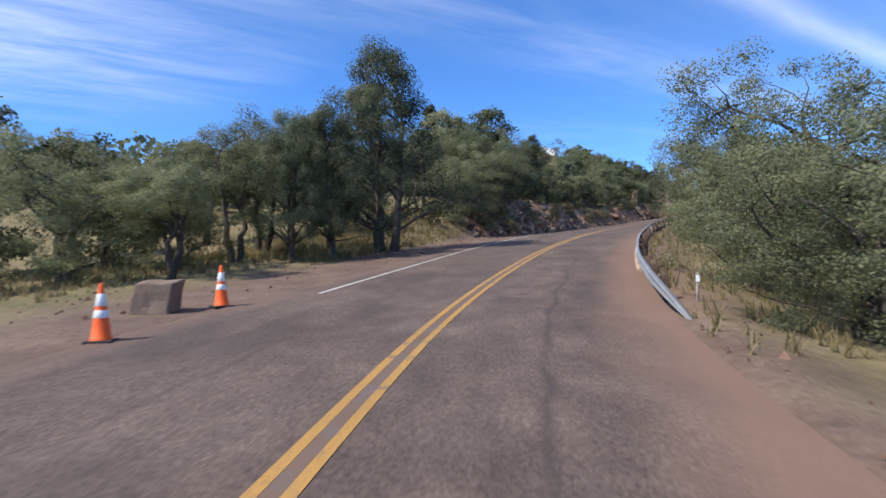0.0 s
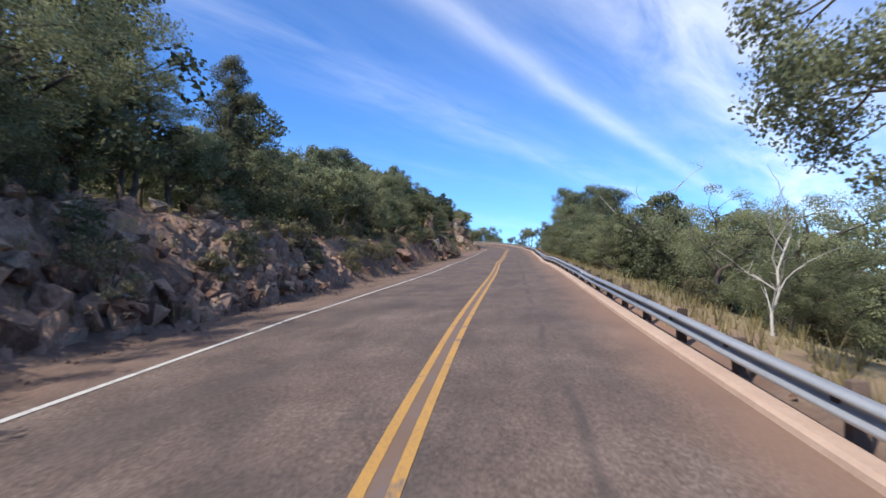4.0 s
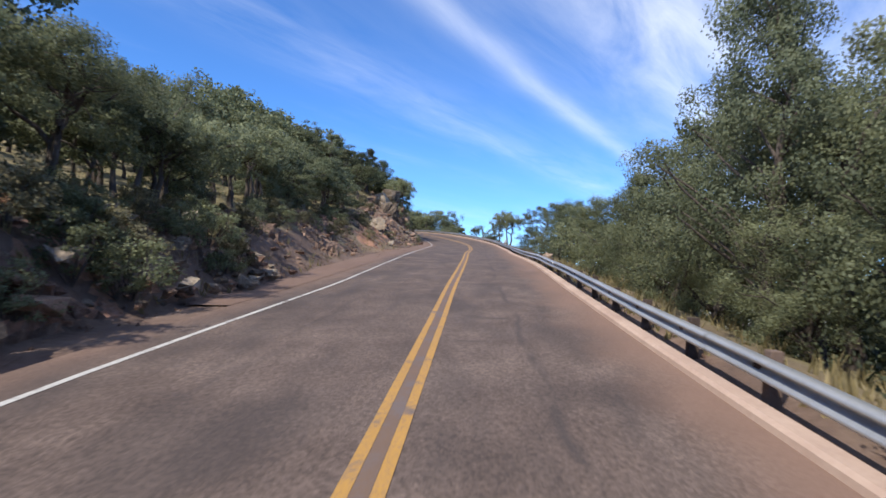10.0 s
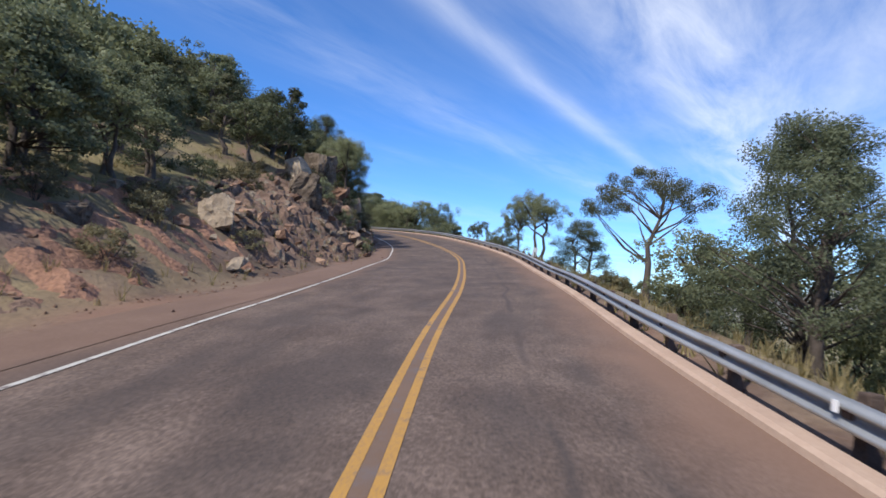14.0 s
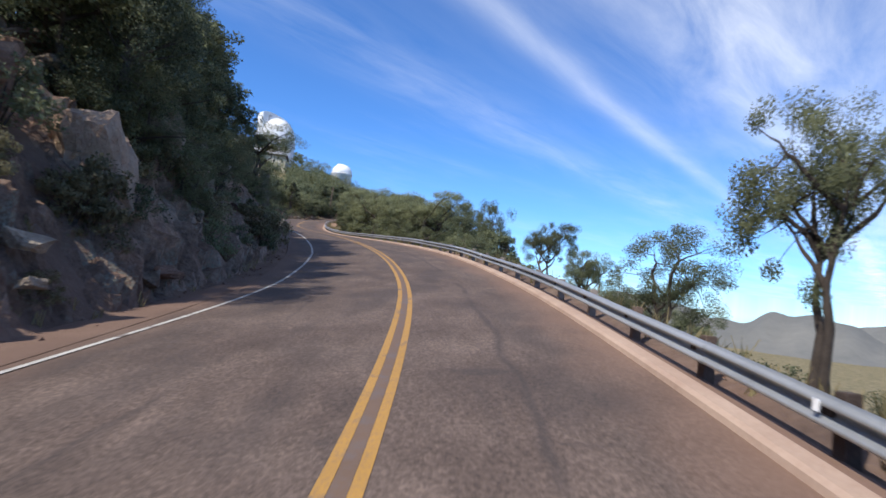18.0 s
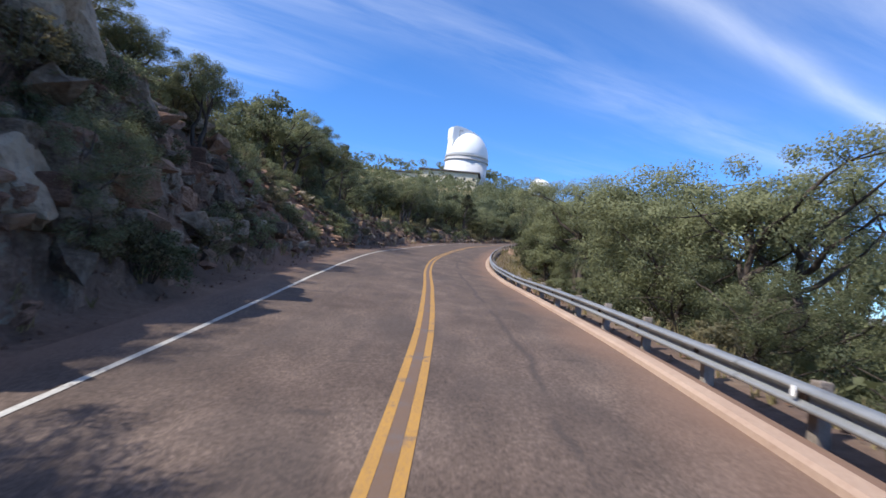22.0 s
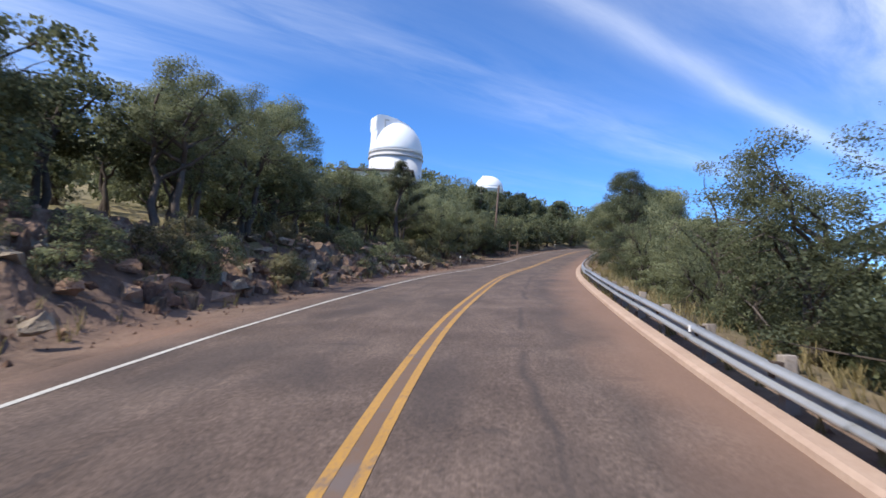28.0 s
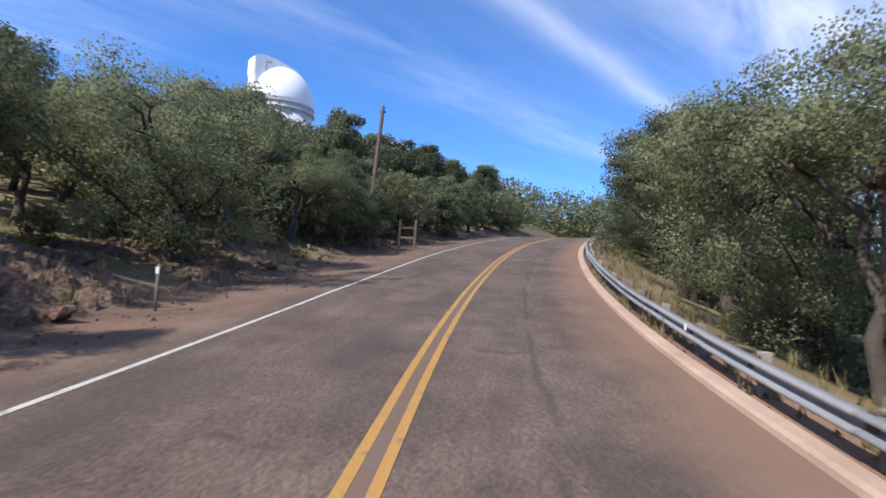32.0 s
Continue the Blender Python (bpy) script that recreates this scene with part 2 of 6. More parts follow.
def paint(name, colour, wear):
    m = material(name, [colour, tuple(c * 0.82 for c in colour)], scale=1.2, fine=30, rough=0.75, bump=0.2, bump_scale=0.2)
    nt = m.node_tree
    bsdf = nt.nodes["Principled BSDF"]
    base = bsdf.inputs["Base Color"].links[0].from_socket
    n = nt.nodes.new("ShaderNodeTexNoise")
    n.inputs["Scale"].default_value, n.inputs["Detail"].default_value = 2.2, 9.0
    n.inputs["Roughness"].default_value = 0.72
    co = nt.nodes.new("ShaderNodeTexCoord")
    nt.links.new(co.outputs["Object"], n.inputs["Vector"])
    grit = nt.nodes.new("ShaderNodeTexNoise")
    grit.inputs["Scale"].default_value, grit.inputs["Detail"].default_value = 34.0, 6.0
    nt.links.new(co.outputs["Object"], grit.inputs["Vector"])
    worn = maths(nt, "ADD", ramp(nt, n.outputs["Fac"], wear, wear + 0.12), maths(nt, "MULTIPLY", ramp(nt, grit.outputs["Fac"], 0.46, 0.66), 0.45))
    mix = colour_mix(nt)
    nt.links.new(maths(nt, "MINIMUM", worn, 1.0), mix.inputs[0])
    nt.links.new(base, mix.inputs[6])
    mix.inputs[7].default_value = (0.13, 0.10, 0.09, 1)
    nt.links.new(mix.outputs[2], bsdf.inputs["Base Color"])
    return m


def earth():
    """Dry grass on the level, reddish soil and stone where it is steep or beside the road."""
    m = material("earth", [(0.066, 0.043, 0.033), (0.132, 0.087, 0.065), (0.21, 0.146, 0.109)], scale=0.5, fine=7.0, rough=0.95, bump=1.0, bump_scale=2.6)
    nt = m.node_tree
    bsdf = nt.nodes["Principled BSDF"]
    soil = bsdf.inputs["Base Color"].links[0].from_socket
    co = nt.nodes.new("ShaderNodeTexCoord")

    def noise_at(scale, detail=6):
        n = nt.nodes.new("ShaderNodeTexNoise")
        n.inputs["Scale"].default_value, n.inputs["Detail"].default_value = scale, detail
        nt.links.new(co.outputs["Object"], n.inputs["Vector"])
        return n.outputs["Fac"]

    grass = nt.nodes.new("ShaderNodeValToRGB")
    for e, (p, c) in zip(grass.color_ramp.elements, ((0.35, (0.085, 0.08, 0.034)), (0.66, (0.29, 0.225, 0.120)))):
        e.position, e.color = p, (*c, 1)
    nt.links.new(maths(nt, "ADD", maths(nt, "MULTIPLY", noise_at(0.12), 0.65), maths(nt, "MULTIPLY", noise_at(5), 0.35)), grass.inputs[0])
    red = nt.nodes.new("ShaderNodeMix")
    red.data_type = "RGBA"
    nt.links.new(ramp(nt, noise_at(0.075, 4), 0.54, 0.66), red.inputs[0])
    nt.links.new(soil, red.inputs[6])
    red.inputs[7].default_value = (0.205, 0.120, 0.084, 1)
    geo = nt.nodes.new("ShaderNodeNewGeometry")
    sep = nt.nodes.new("ShaderNodeSeparateXYZ")
    nt.links.new(geo.outputs["Normal"], sep.inputs[0])
    uv = nt.nodes.new("ShaderNodeUVMap")
    su = nt.nodes.new("ShaderNodeSeparateXYZ")
    nt.links.new(uv.outputs[0], su.inputs[0])
    level = ramp(nt, maths(nt, "ADD", sep.outputs["Z"], maths(nt, "MULTIPLY", maths(nt, "SUBTRACT", noise_at(0.7), 0.5), 0.5)), 0.80, 0.93)
    off = ramp(nt, maths(nt, "ADD", maths(nt, "ABSOLUTE", maths(nt, "ADD", su.outputs[0], 1.2)), maths(nt, "MULTIPLY", noise_at(0.5), 2.0)), 6.0, 8.4)
    mix = colour_mix(nt)
    nt.links.new(maths(nt, "MULTIPLY", level, off), mix.inputs[0])
    nt.links.new(red.outputs[2], mix.inputs[6])
    nt.links.new(grass.outputs[0], mix.inputs[7])
    nt.links.new(mix.outputs[2], bsdf.inputs["Base Color"])
    return m


def crag(name, bare, dark_soil, soil_, stone=((0.055, 0.033, 0.024), (0.175, 0.112, 0.080), (0.36, 0.248, 0.182))):
    """Dark purplish-brown rock with grey lichen, and soil lying where it is less steep."""
    m = material(name, list(stone), scale=1.7, fine=11.0, rough=0.95, bump=1.0, bump_scale=3.5)
    nt = m.node_tree
    bsdf = nt.nodes["Principled BSDF"]
    rock = bsdf.inputs["Base Color"].links[0].from_socket
    co = nt.nodes.new("ShaderNodeTexCoord")

    def noise_at(scale, detail=6):
        n = nt.nodes.new("ShaderNodeTexNoise")
        n.inputs["Scale"].default_value, n.inputs["Detail"].default_value = scale, detail
        nt.links.new(co.outputs["Object"], n.inputs["Vector"])
        return n.outputs["Fac"]

    geo = nt.nodes.new("ShaderNodeNewGeometry")
    sep = nt.nodes.new("ShaderNodeSeparateXYZ")
    nt.links.new(geo.outputs["Normal"], sep.inputs[0])
    lichen = colour_mix(nt)
    nt.links.new(maths(nt, "MULTIPLY", ramp(nt, noise_at(0.9), 0.52, 0.64), ramp(nt, noise_at(14), 0.40, 0.58)), lichen.inputs[0])
    nt.links.new(rock, lichen.inputs[6])
    lichen.inputs[7].default_value = (0.235, 0.215, 0.165, 1)
    soil = nt.nodes.new("ShaderNodeValToRGB")
    for e, (p, c) in zip(soil.color_ramp.elements, ((0.36, dark_soil), (0.64, soil_))):
        e.position, e.color = p, (*c, 1)
    nt.links.new(maths(nt, "ADD", maths(nt, "MULTIPLY", noise_at(0.25), 0.55), maths(nt, "MULTIPLY", noise_at(9), 0.45)), soil.inputs[0])
    mix = colour_mix(nt)
    flat = ramp(nt, maths(nt, "ADD", sep.outputs["Z"], maths(nt, "MULTIPLY", maths(nt, "SUBTRACT", noise_at(1.6), 0.5), 0.8)), bare, bare + 0.24)
    nt.links.new(flat, mix.inputs[0])
    nt.links.new(lichen.outputs[2], mix.inputs[6])
    nt.links.new(soil.outputs[0], mix.inputs[7])
    nt.links.new(mix.outputs[2], bsdf.inputs["Base Color"])
    return m


M = {
    "crag": crag("crag_rock", 0.50, (0.105, 0.066, 0.048), (0.30, 0.188, 0.134), ((0.080, 0.050, 0.036), (0.245, 0.162, 0.116), (0.45, 0.322, 0.238))),
    "bank": crag("stony_bank", 0.34, (0.080, 0.050, 0.037), (0.225, 0.146, 0.105)),
    "red_bank": crag("red_bank", 0.22, (0.14, 0.075, 0.050), (0.36, 0.195, 0.125)),
    "old_paint": paint("old_line_stain", (0.155, 0.098, 0.066), 0.50),
    "asphalt": asphalt(),
    "yellow": paint("yellow_paint", (0.42, 0.228, 0.055), 0.56),
    "white_line": paint("white_paint", (0.52, 0.50, 0.46), 0.54),
    "earth": earth(),
    "kerb": material("kerb_concrete", [(0.30, 0.20, 0.15), (0.46, 0.34, 0.26)], scale=0.8, fine=22, bump=0.4, bump_scale=0.4),
    "steel": material("galvanised_steel", [(0.26, 0.265, 0.265), (0.40, 0.40, 0.395)], scale=0.9, fine=14, rough=0.48, metal=0.45, bump=0.08, spread=0.3),
    "post": material("post_timber", [(0.055, 0.038, 0.03), (0.16, 0.11, 0.085)], scale=5, fine=40, bump=0.6, spread=0.5),
    "post_pale": material("weathered_timber", [(0.20, 0.16, 0.13), (0.34, 0.29, 0.25)], scale=5, fine=40, bump=0.6, spread=0.4),
    "bark": material("bark", [(0.045, 0.035, 0.028), (0.12, 0.095, 0.08)], scale=3, fine=25, bump=1.0, spread=0.3),
    "dead": material("dead_wood", [(0.30, 0.27, 0.24), (0.46, 0.43, 0.39)], scale=3, fine=25, bump=0.6),
    "oak_leaf": leaf_material("oak_leaves", (0.086, 0.096, 0.047), (0.240, 0.255, 0.135)),
    "juniper_leaf": leaf_material("juniper_leaves", (0.062, 0.074, 0.040), (0.178, 0.198, 0.112)),
    "pine_leaf": leaf_material("pine_needles", (0.055, 0.060, 0.031), (0.160, 0.160, 0.083)),
    "scrub_leaf": leaf_material("scrub_leaves", (0.095, 0.085, 0.045), (0.250, 0.220, 0.120)),
    "grass": leaf_material("dry_grass", (0.16, 0.13, 0.055), (0.46, 0.37, 0.19)),
    "rock": material("rock", [(0.090, 0.050, 0.034), (0.225, 0.132, 0.090), (0.37, 0.240, 0.165)], scale=2.2, fine=11, bump=1.0, spread=0.45, bump_scale=3.0),
    "rock_pale": material("pale_rock", [(0.16, 0.098, 0.066), (0.29, 0.19, 0.132), (0.42, 0.30, 0.215)], scale=2.4, fine=14, bump=1.0, spread=0.4, bump_scale=2.5),
    "rock_grey": material("lichen_rock", [(0.090, 0.066, 0.048), (0.210, 0.162, 0.120), (0.35, 0.280, 0.205)], scale=2.0, fine=9, bump=1.0, spread=0.4, bump_scale=3.0),
    "stone_block": material("block_stone", [(0.13, 0.092, 0.066), (0.25, 0.185, 0.138)], scale=2.5, fine=24, bump=0.6),
    "orange": material("cone_plastic", [(0.80, 0.095, 0.013), (0.88, 0.14, 0.022)], scale=3, fine=20, rough=0.5, bump=0.05),
    "white_band": material("reflective_band", [(0.72, 0.70, 0.68), (0.85, 0.84, 0.82)], scale=3, fine=20, rough=0.45, bump=0),
    "rubber": material("black_rubber", [(0.02, 0.02, 0.02), (0.045, 0.042, 0.04)], scale=4, fine=30, rough=0.8, bump=0.1),
    "dome": material("white_dome_paint", [(0.74, 0.74, 0.75), (0.84, 0.84, 0.84)], scale=0.15, fine=2.0, rough=0.45, bump=0.03),
    "drum": material("grey_drum_paint", [(0.56, 0.55, 0.55), (0.68, 0.66, 0.65)], scale=0.2, fine=2.0, rough=0.5, bump=0.03),
    "band": material("grey_dome_band", [(0.42, 0.40, 0.40), (0.52, 0.50, 0.49)], scale=0.3, fine=3.0, rough=0.6, bump=0.05),
    "wall": material("cream_wall", [(0.56, 0.49, 0.37), (0.66, 0.59, 0.46)], scale=0.3, fine=4.0, rough=0.8, bump=0.1),
    "roof": material("dark_roof_edge", [(0.06, 0.05, 0.045), (0.11, 0.095, 0.085)], scale=0.5, fine=4.0, rough=0.8, bump=0.1),
    "glass": material("dark_window", [(0.03, 0.03, 0.035), (0.06, 0.06, 0.065)], scale=0.5, fine=4.0, rough=0.15, bump=0),
    "shingle": material("red_roof", [(0.34, 0.15, 0.11), (0.48, 0.24, 0.18)], scale=1.0, fine=8.0, rough=0.8, bump=0.2),
    "sign_back": material("sign_back_aluminium", [(0.52, 0.54, 0.54), (0.66, 0.68, 0.68)], scale=1.0, fine=8.0, rough=0.5, metal=0.2, bump=0.03),
    "reflector": material("reflector_white", [(0.8, 0.8, 0.8), (0.9, 0.9, 0.9)], scale=2, fine=10, rough=0.3, bump=0),
    # base colour greyed to stand in for the haze over the distance
    "far": material("haze_grey_mountain", [(0.12, 0.122, 0.112), (0.19, 0.182, 0.160)], scale=0.004, fine=0.03, rough=1.0, bump=0.2, bump_scale=100),
}

# ---- the road's line: a station every 9 m from s = -36, its bank in degrees (left side low) ----
ROAD_X = [-6.71, -5.35, -3.98, -2.62, -1.26, 0.1, 2.23, 4.98, 8.32, 12.16, 16.25, 20.4, 24.49, 28.56, 32.82, 36.92, 40.95, 45.06, 49.19, 53.29, 57.58, 61.59, 65.33, 68.32, 70.68, 72.2, 73.04, 73.24, 73.03, 72.7, 72.68, 73.13, 74.12, 75.61, 77.68, 80.02, 82.74, 85.65, 88.93, 92.58, 96.63, 101.1, 105.97, 111.23, 116.86, 122.85]
ROAD_Y = [-35.4, -26.5, -17.6, -8.71, 0.19, 9.07, 17.78, 26.3, 34.62, 42.73, 50.71, 58.66, 66.66, 74.65, 82.55, 90.54, 98.55, 106.51, 114.49, 122.48, 130.36, 138.37, 146.5, 154.95, 163.6, 172.42, 181.35, 190.32, 199.3, 208.26, 217.22, 226.16, 235.05, 243.89, 252.6, 261.26, 269.85, 278.37, 286.75, 294.98, 303.02, 310.83, 318.4, 325.7, 332.72, 339.44]
ROAD_Z = [-1.94, -1.44, -0.94, -0.44, 0.06, 0.63, 1.37, 2.23, 3.05, 3.77, 4.46, 5.14, 5.82, 6.49, 7.2, 7.91, 8.63, 9.38, 10.06, 10.7, 11.35, 12.02, 12.75, 13.55, 14.36, 15.25, 16.09, 16.88, 17.57, 18.23, 18.96, 19.75, 20.66, 21.64, 22.54, 23.39, 24.19, 25, 26.05, 27.25, 28.45, 29.6, 30.7, 31.6, 32.4, 33.1]
ROAD_BANK = [-2.4, -2.4, -2.4, -2.4, -2.49, -2.41, -1.69, -0.88, -0.22, 1.64, 2.37, 2.89, 3.37, 2.31, 2.32, 2.4, 3.41, 3.3, 2.46, 2.21, 2.24, 2.61, 4.33, 5.44, 6.68, 6.72, 5.07, 2.24, -0.04, -1.54, -2.11, -0.89, 0.8, 1.55, 1.1, 1.09, 1.0, 1.0, 1.0, 1.0, 1.0, 1.0, 1.0, 1.0, 1.0, 1.0]
S0, STEP = -36.0, 9.0


def spline(values):
    """Catmull-Rom through the stations, at every half metre."""
    p = np.array(values, float)
    p = np.concatenate([[2 * p[0] - p[1]], p, [2 * p[-1] - p[-2]]])
    q = np.arange(0, len(values) - 1, 0.5 / STEP)
    i = np.floor(q).astype(int)
    u = q - i
    a, b, c, d = p[i], p[i + 1], p[i + 2], p[i + 3]
    return 0.5 * (2 * b + (c - a) * u + (2 * a - 5 * b + 4 * c - d) * u**2 + (3 * b - a - 3 * c + d) * u**3)


CX, CY, CZ, CB = (spline(v) for v in (ROAD_X, ROAD_Y, ROAD_Z, ROAD_BANK))
CS = S0 + 0.5 * np.arange(len(CX))
S_END = float(CS[-1])
TX, TY = np.gradient(CX), np.gradient(CY)
TL = np.hypot(TX, TY)
NX, NY = TY / TL, -TX / TL
MEAN = math.radians(16.0)
FAR_N = (math.cos(MEAN), -math.sin(MEAN))


def centre(s):
    e = min(max(s, CS[0]), S_END)
    x, y, z = (float(np.interp(e, CS, v)) for v in (CX, CY, CZ))
    over = s - e
    return x + over * math.sin(MEAN), y + over * math.cos(MEAN), z + 0.02 * max(-400.0, min(over, 300.0))


# the cut on the uphill side, every 15 m from s = -30: its foot, height and run, and the hillside's slope above it
FOOT = [9, 9, 9, 8.5, 7.0, 5.5, 5.6, 5.6, 5.4, 5.2, 6.0, 6.8, 6.4, 5.4, 5.0, 4.6, 5.0, 5.3, 5.3, 5.3, 5.4, 5.4, 6.5, 7, 6.5, 6, 6, 6, 6, 6, 6, 6, 6, 6]
CUT = [-0.3, -0.3, -0.4, 0, 0.5, 2.4, 2.0, 1.7, 2.1, 1.5, 1.7, 2.0, 2.4, 3.4, 5.0, 5.2, 4.7, 3.3, 2.6, 1.9, 1.4, 1.3, 0.6, 0.5, 0.7, 1.0, 1.3, 1.5, 2, 2, 2, 2, 2, 2]
RUN = [3, 3, 3, 3, 3, 2.6, 2.3, 1.8, 2.2, 2.2, 3.6, 4.5, 4.4, 4.8, 4.6, 5.2, 3.2, 3.8, 3.6, 3.6, 3.4, 3.0, 3, 3, 3, 3.5, 4, 4, 4, 4, 4, 4, 4, 4]
RISE = [0.0, -0.02, -0.05, -0.03, 0.03, 0.09, 0.11, 0.13, 0.16, 0.18, 0.20, 0.22, 0.26, 0.34, 0.40, 0.42, 0.30, 0.22, 0.17, 0.13, 0.12, 0.13, 0.15, 0.18, 0.19, 0.20, 0.22, 0.24, 0.24, 0.27, 0.31, 0.39, 0.49, 0.52]
FALL = [0.12, 0.14, 0.22, 0.30, 0.35, 0.36, 0.46, 0.55, 0.52, 0.46, 0.42, 0.40, 0.38, 0.36, 0.36]  # every 30 m, downhill side
UP_S, DOWN_S = np.arange(len(FOOT)) * 15.0 - 30, np.arange(len(FALL)) * 30.0 - 30


def step01(x):
    x = min(max(x, 0.0), 1.0)
    return x * x * (3 - 2 * x)


def relief(s, d):
    """The ground's height over the road's own slope, d metres to the right of the yellow line."""
    rough = noise.noise((s * 0.16, d * 0.16, 0.0)) * 0.5 + noise.noise((s * 0.5, d * 0.5, 3.0)) * 0.3
    if d < 0:
        foot, cut, run, rise = (float(np.interp(s, UP_S, v)) for v in (FOOT, CUT, RUN, RISE))
        foot += 0.35 * noise.noise((s * 0.21, 7.0, 0.0)) + 0.2 * noise.noise((s * 0.9, 2.0, 0.0))
        q = -d - foot
        if q <= 0:
            return -0.03 - 0.02 * step01((-d - 4.2) / 0.8) + 0.03 * rough * step01((-d - 4.6) / 1.5)
        z = cut * step01(q / run) ** 0.8
        z += 0.22 * abs(cut) ** 0.8 * rough * step01(q / 0.8)
        if abs(cut) > 1.2:
            z += 0.28 * noise.noise((s * 1.1, d * 1.3, 5.0)) * step01(q / 0.6) * (1 - step01((q - run) / 2.0) * 0.6)
        over = max(0.0, q - run * 0.8)
        brow = float(np.interp(s, (95, 120, 190, 215), (60.0, 26.0, 26.0, 60.0)))
        z += rise * min(over, brow) + 0.12 * rise * max(0.0, min(over, 150.0) - brow) - 0.5 * abs(rise) * max(0.0, over - 150.0)
        return z - 0.03 + 0.5 * rough * step01(over / 12.0)
    fall = float(np.interp(s, DOWN_S, FALL))
    q = d - 3.9
    if q <= 0:
        return -0.03
    z = -0.22 * step01(q / 1.6) - float(np.interp(s, (152, 166, 200, 211), (0, 1.2, 1.2, 0))) * step01((q - 0.4) / 2.4) - fall * max(0.0, min(q - 1.6, 110.0)) - 0.25 * max(0.0, min(q - 111.6, 350.0))
    return z + 0.10 * rough * step01(q / 1.5) + 0.7 * rough * step01((q - 4) / 12.0)


def place(s, d, up=0.0, on_ground=True):
    """The world's place at s along and d across; on the ground, or up metres over the road's surface."""
    x, y, z = centre(s)
    e = min(max(s, CS[0]), S_END)
    nx, ny = float(np.interp(e, CS, NX)), float(np.interp(e, CS, NY))
    near = max(-30.0, min(30.0, d))
    bank = math.tan(math.radians(float(np.interp(e, CS, CB))))
    z += bank * max(-6.0, min(6.0, d)) * (1 - step01((abs(d) - 8) / 10.0) * 0.7)
    z += (relief(s, d) if on_ground else 0.0) + up
    return Vector((x + near * nx + (d - near) * FAR_N[0], y + near * ny + (d - near) * FAR_N[1], z))


def heading(s):
    e = min(max(s, CS[0]), S_END)
    return math.degrees(math.atan2(-float(np.interp(e, CS, TX)), float(np.interp(e, CS, TY))))


# ---- building helpers ----
def mesh_of(name, verts, faces, mat, smooth=False, uvs=None):
    me = bpy.data.meshes.new(name)
    me.from_pydata([tuple(v) for v in verts], [], faces)
    if uvs is not None:
        layer = me.uv_layers.new(name="UVMap")
        loops = np.zeros(len(me.loops), dtype=np.int32)
        me.loops.foreach_get("vertex_index", loops)
        layer.data.foreach_set("uv", np.asarray(uvs, dtype=np.float32)[loops].ravel())
    if mat:
        me.materials.append(mat)
    if smooth:
        me.polygons.foreach_set("use_smooth", [True] * len(me.polygons))
    me.update()
    return me


def part(name, data, material_, parent, label="", at=None):
    """Links a bmesh or a mesh as one object under a thing or a part."""
    if isinstance(data, bmesh.types.BMesh):
        me = bpy.data.meshes.new(name)
        data.to_mesh(me)
        data.free()
        me.materials.append(material_)
        data = me
    ob = new(name, data)
    ob.parent = parent
    if at is not None:
        ob.matrix_basis = at
    return tagged(ob, label)


def thing(name, at, label, category, group="", kind=""):
    ob = new(name)
    ob.matrix_basis = at
    ob.empty_display_size = 0.2
    return tagged(ob, label, category, group, kind)


def box(size, offset=(0, 0, 0), bevel=0.0, taper=1.0):
    bm = bmesh.new()
    bmesh.ops.create_cube(bm, size=1.0)
    for v in bm.verts:
        k = taper if v.co.z > 0 else 1.0
        v.co = Vector((v.co.x * size[0] * k + offset[0], v.co.y * size[1] * k + offset[1], v.co.z * size[2] + offset[2]))
    if bevel:
        bmesh.ops.bevel(bm, geom=bm.edges[:], offset=bevel, segments=2, affect="EDGES", profile=0.6)
    return bm


def turned(profile, sides=24, offset=(0, 0, 0)):
    """A body of revolution from (radius, height) pairs."""
    bm = bmesh.new()
    rings = []
    for r, z in profile:
        rings.append([bm.verts.new((offset[0] + r * math.cos(2 * math.pi * k / sides), offset[1] + r * math.sin(2 * math.pi * k / sides), offset[2] + z)) for k in range(sides)])
    for a, b in zip(rings, rings[1:]):
        for k in range(sides):
            bm.faces.new((a[k], a[(k + 1) % sides], b[(k + 1) % sides], b[k]))
    bm.faces.new(list(reversed(rings[0])))
    bm.faces.new(rings[-1])
    for f in bm.faces:
        f.smooth = len(f.verts) == 4
    return bm


def strip(name, mat, s_range, columns, step=1.0, lift=0.0, ends=False, follow=0):
    """A sheet along the road through (d, height) columns, with its (d, s) as UV."""
    ss = np.arange(s_range[0], s_range[1] + 1e-6, step)
    verts, uvs, faces, n = [], [], [], len(columns)
    for s in ss:
        for d, h in columns:
            verts.append(place(s, d + (stray(s, follow) if follow else 0.0), h + lift, False))
            uvs.append((d, s))
    for i in range(len(ss) - 1):
        for j in range(n - 1):
            a = i * n + j
            faces.append((a, a + 1, a + n + 1, a + n))
    if ends:
        faces += [tuple(reversed(range(n))), tuple(range(len(verts) - n, len(verts)))]
    return mesh_of(name, verts, faces, mat, uvs=uvs)


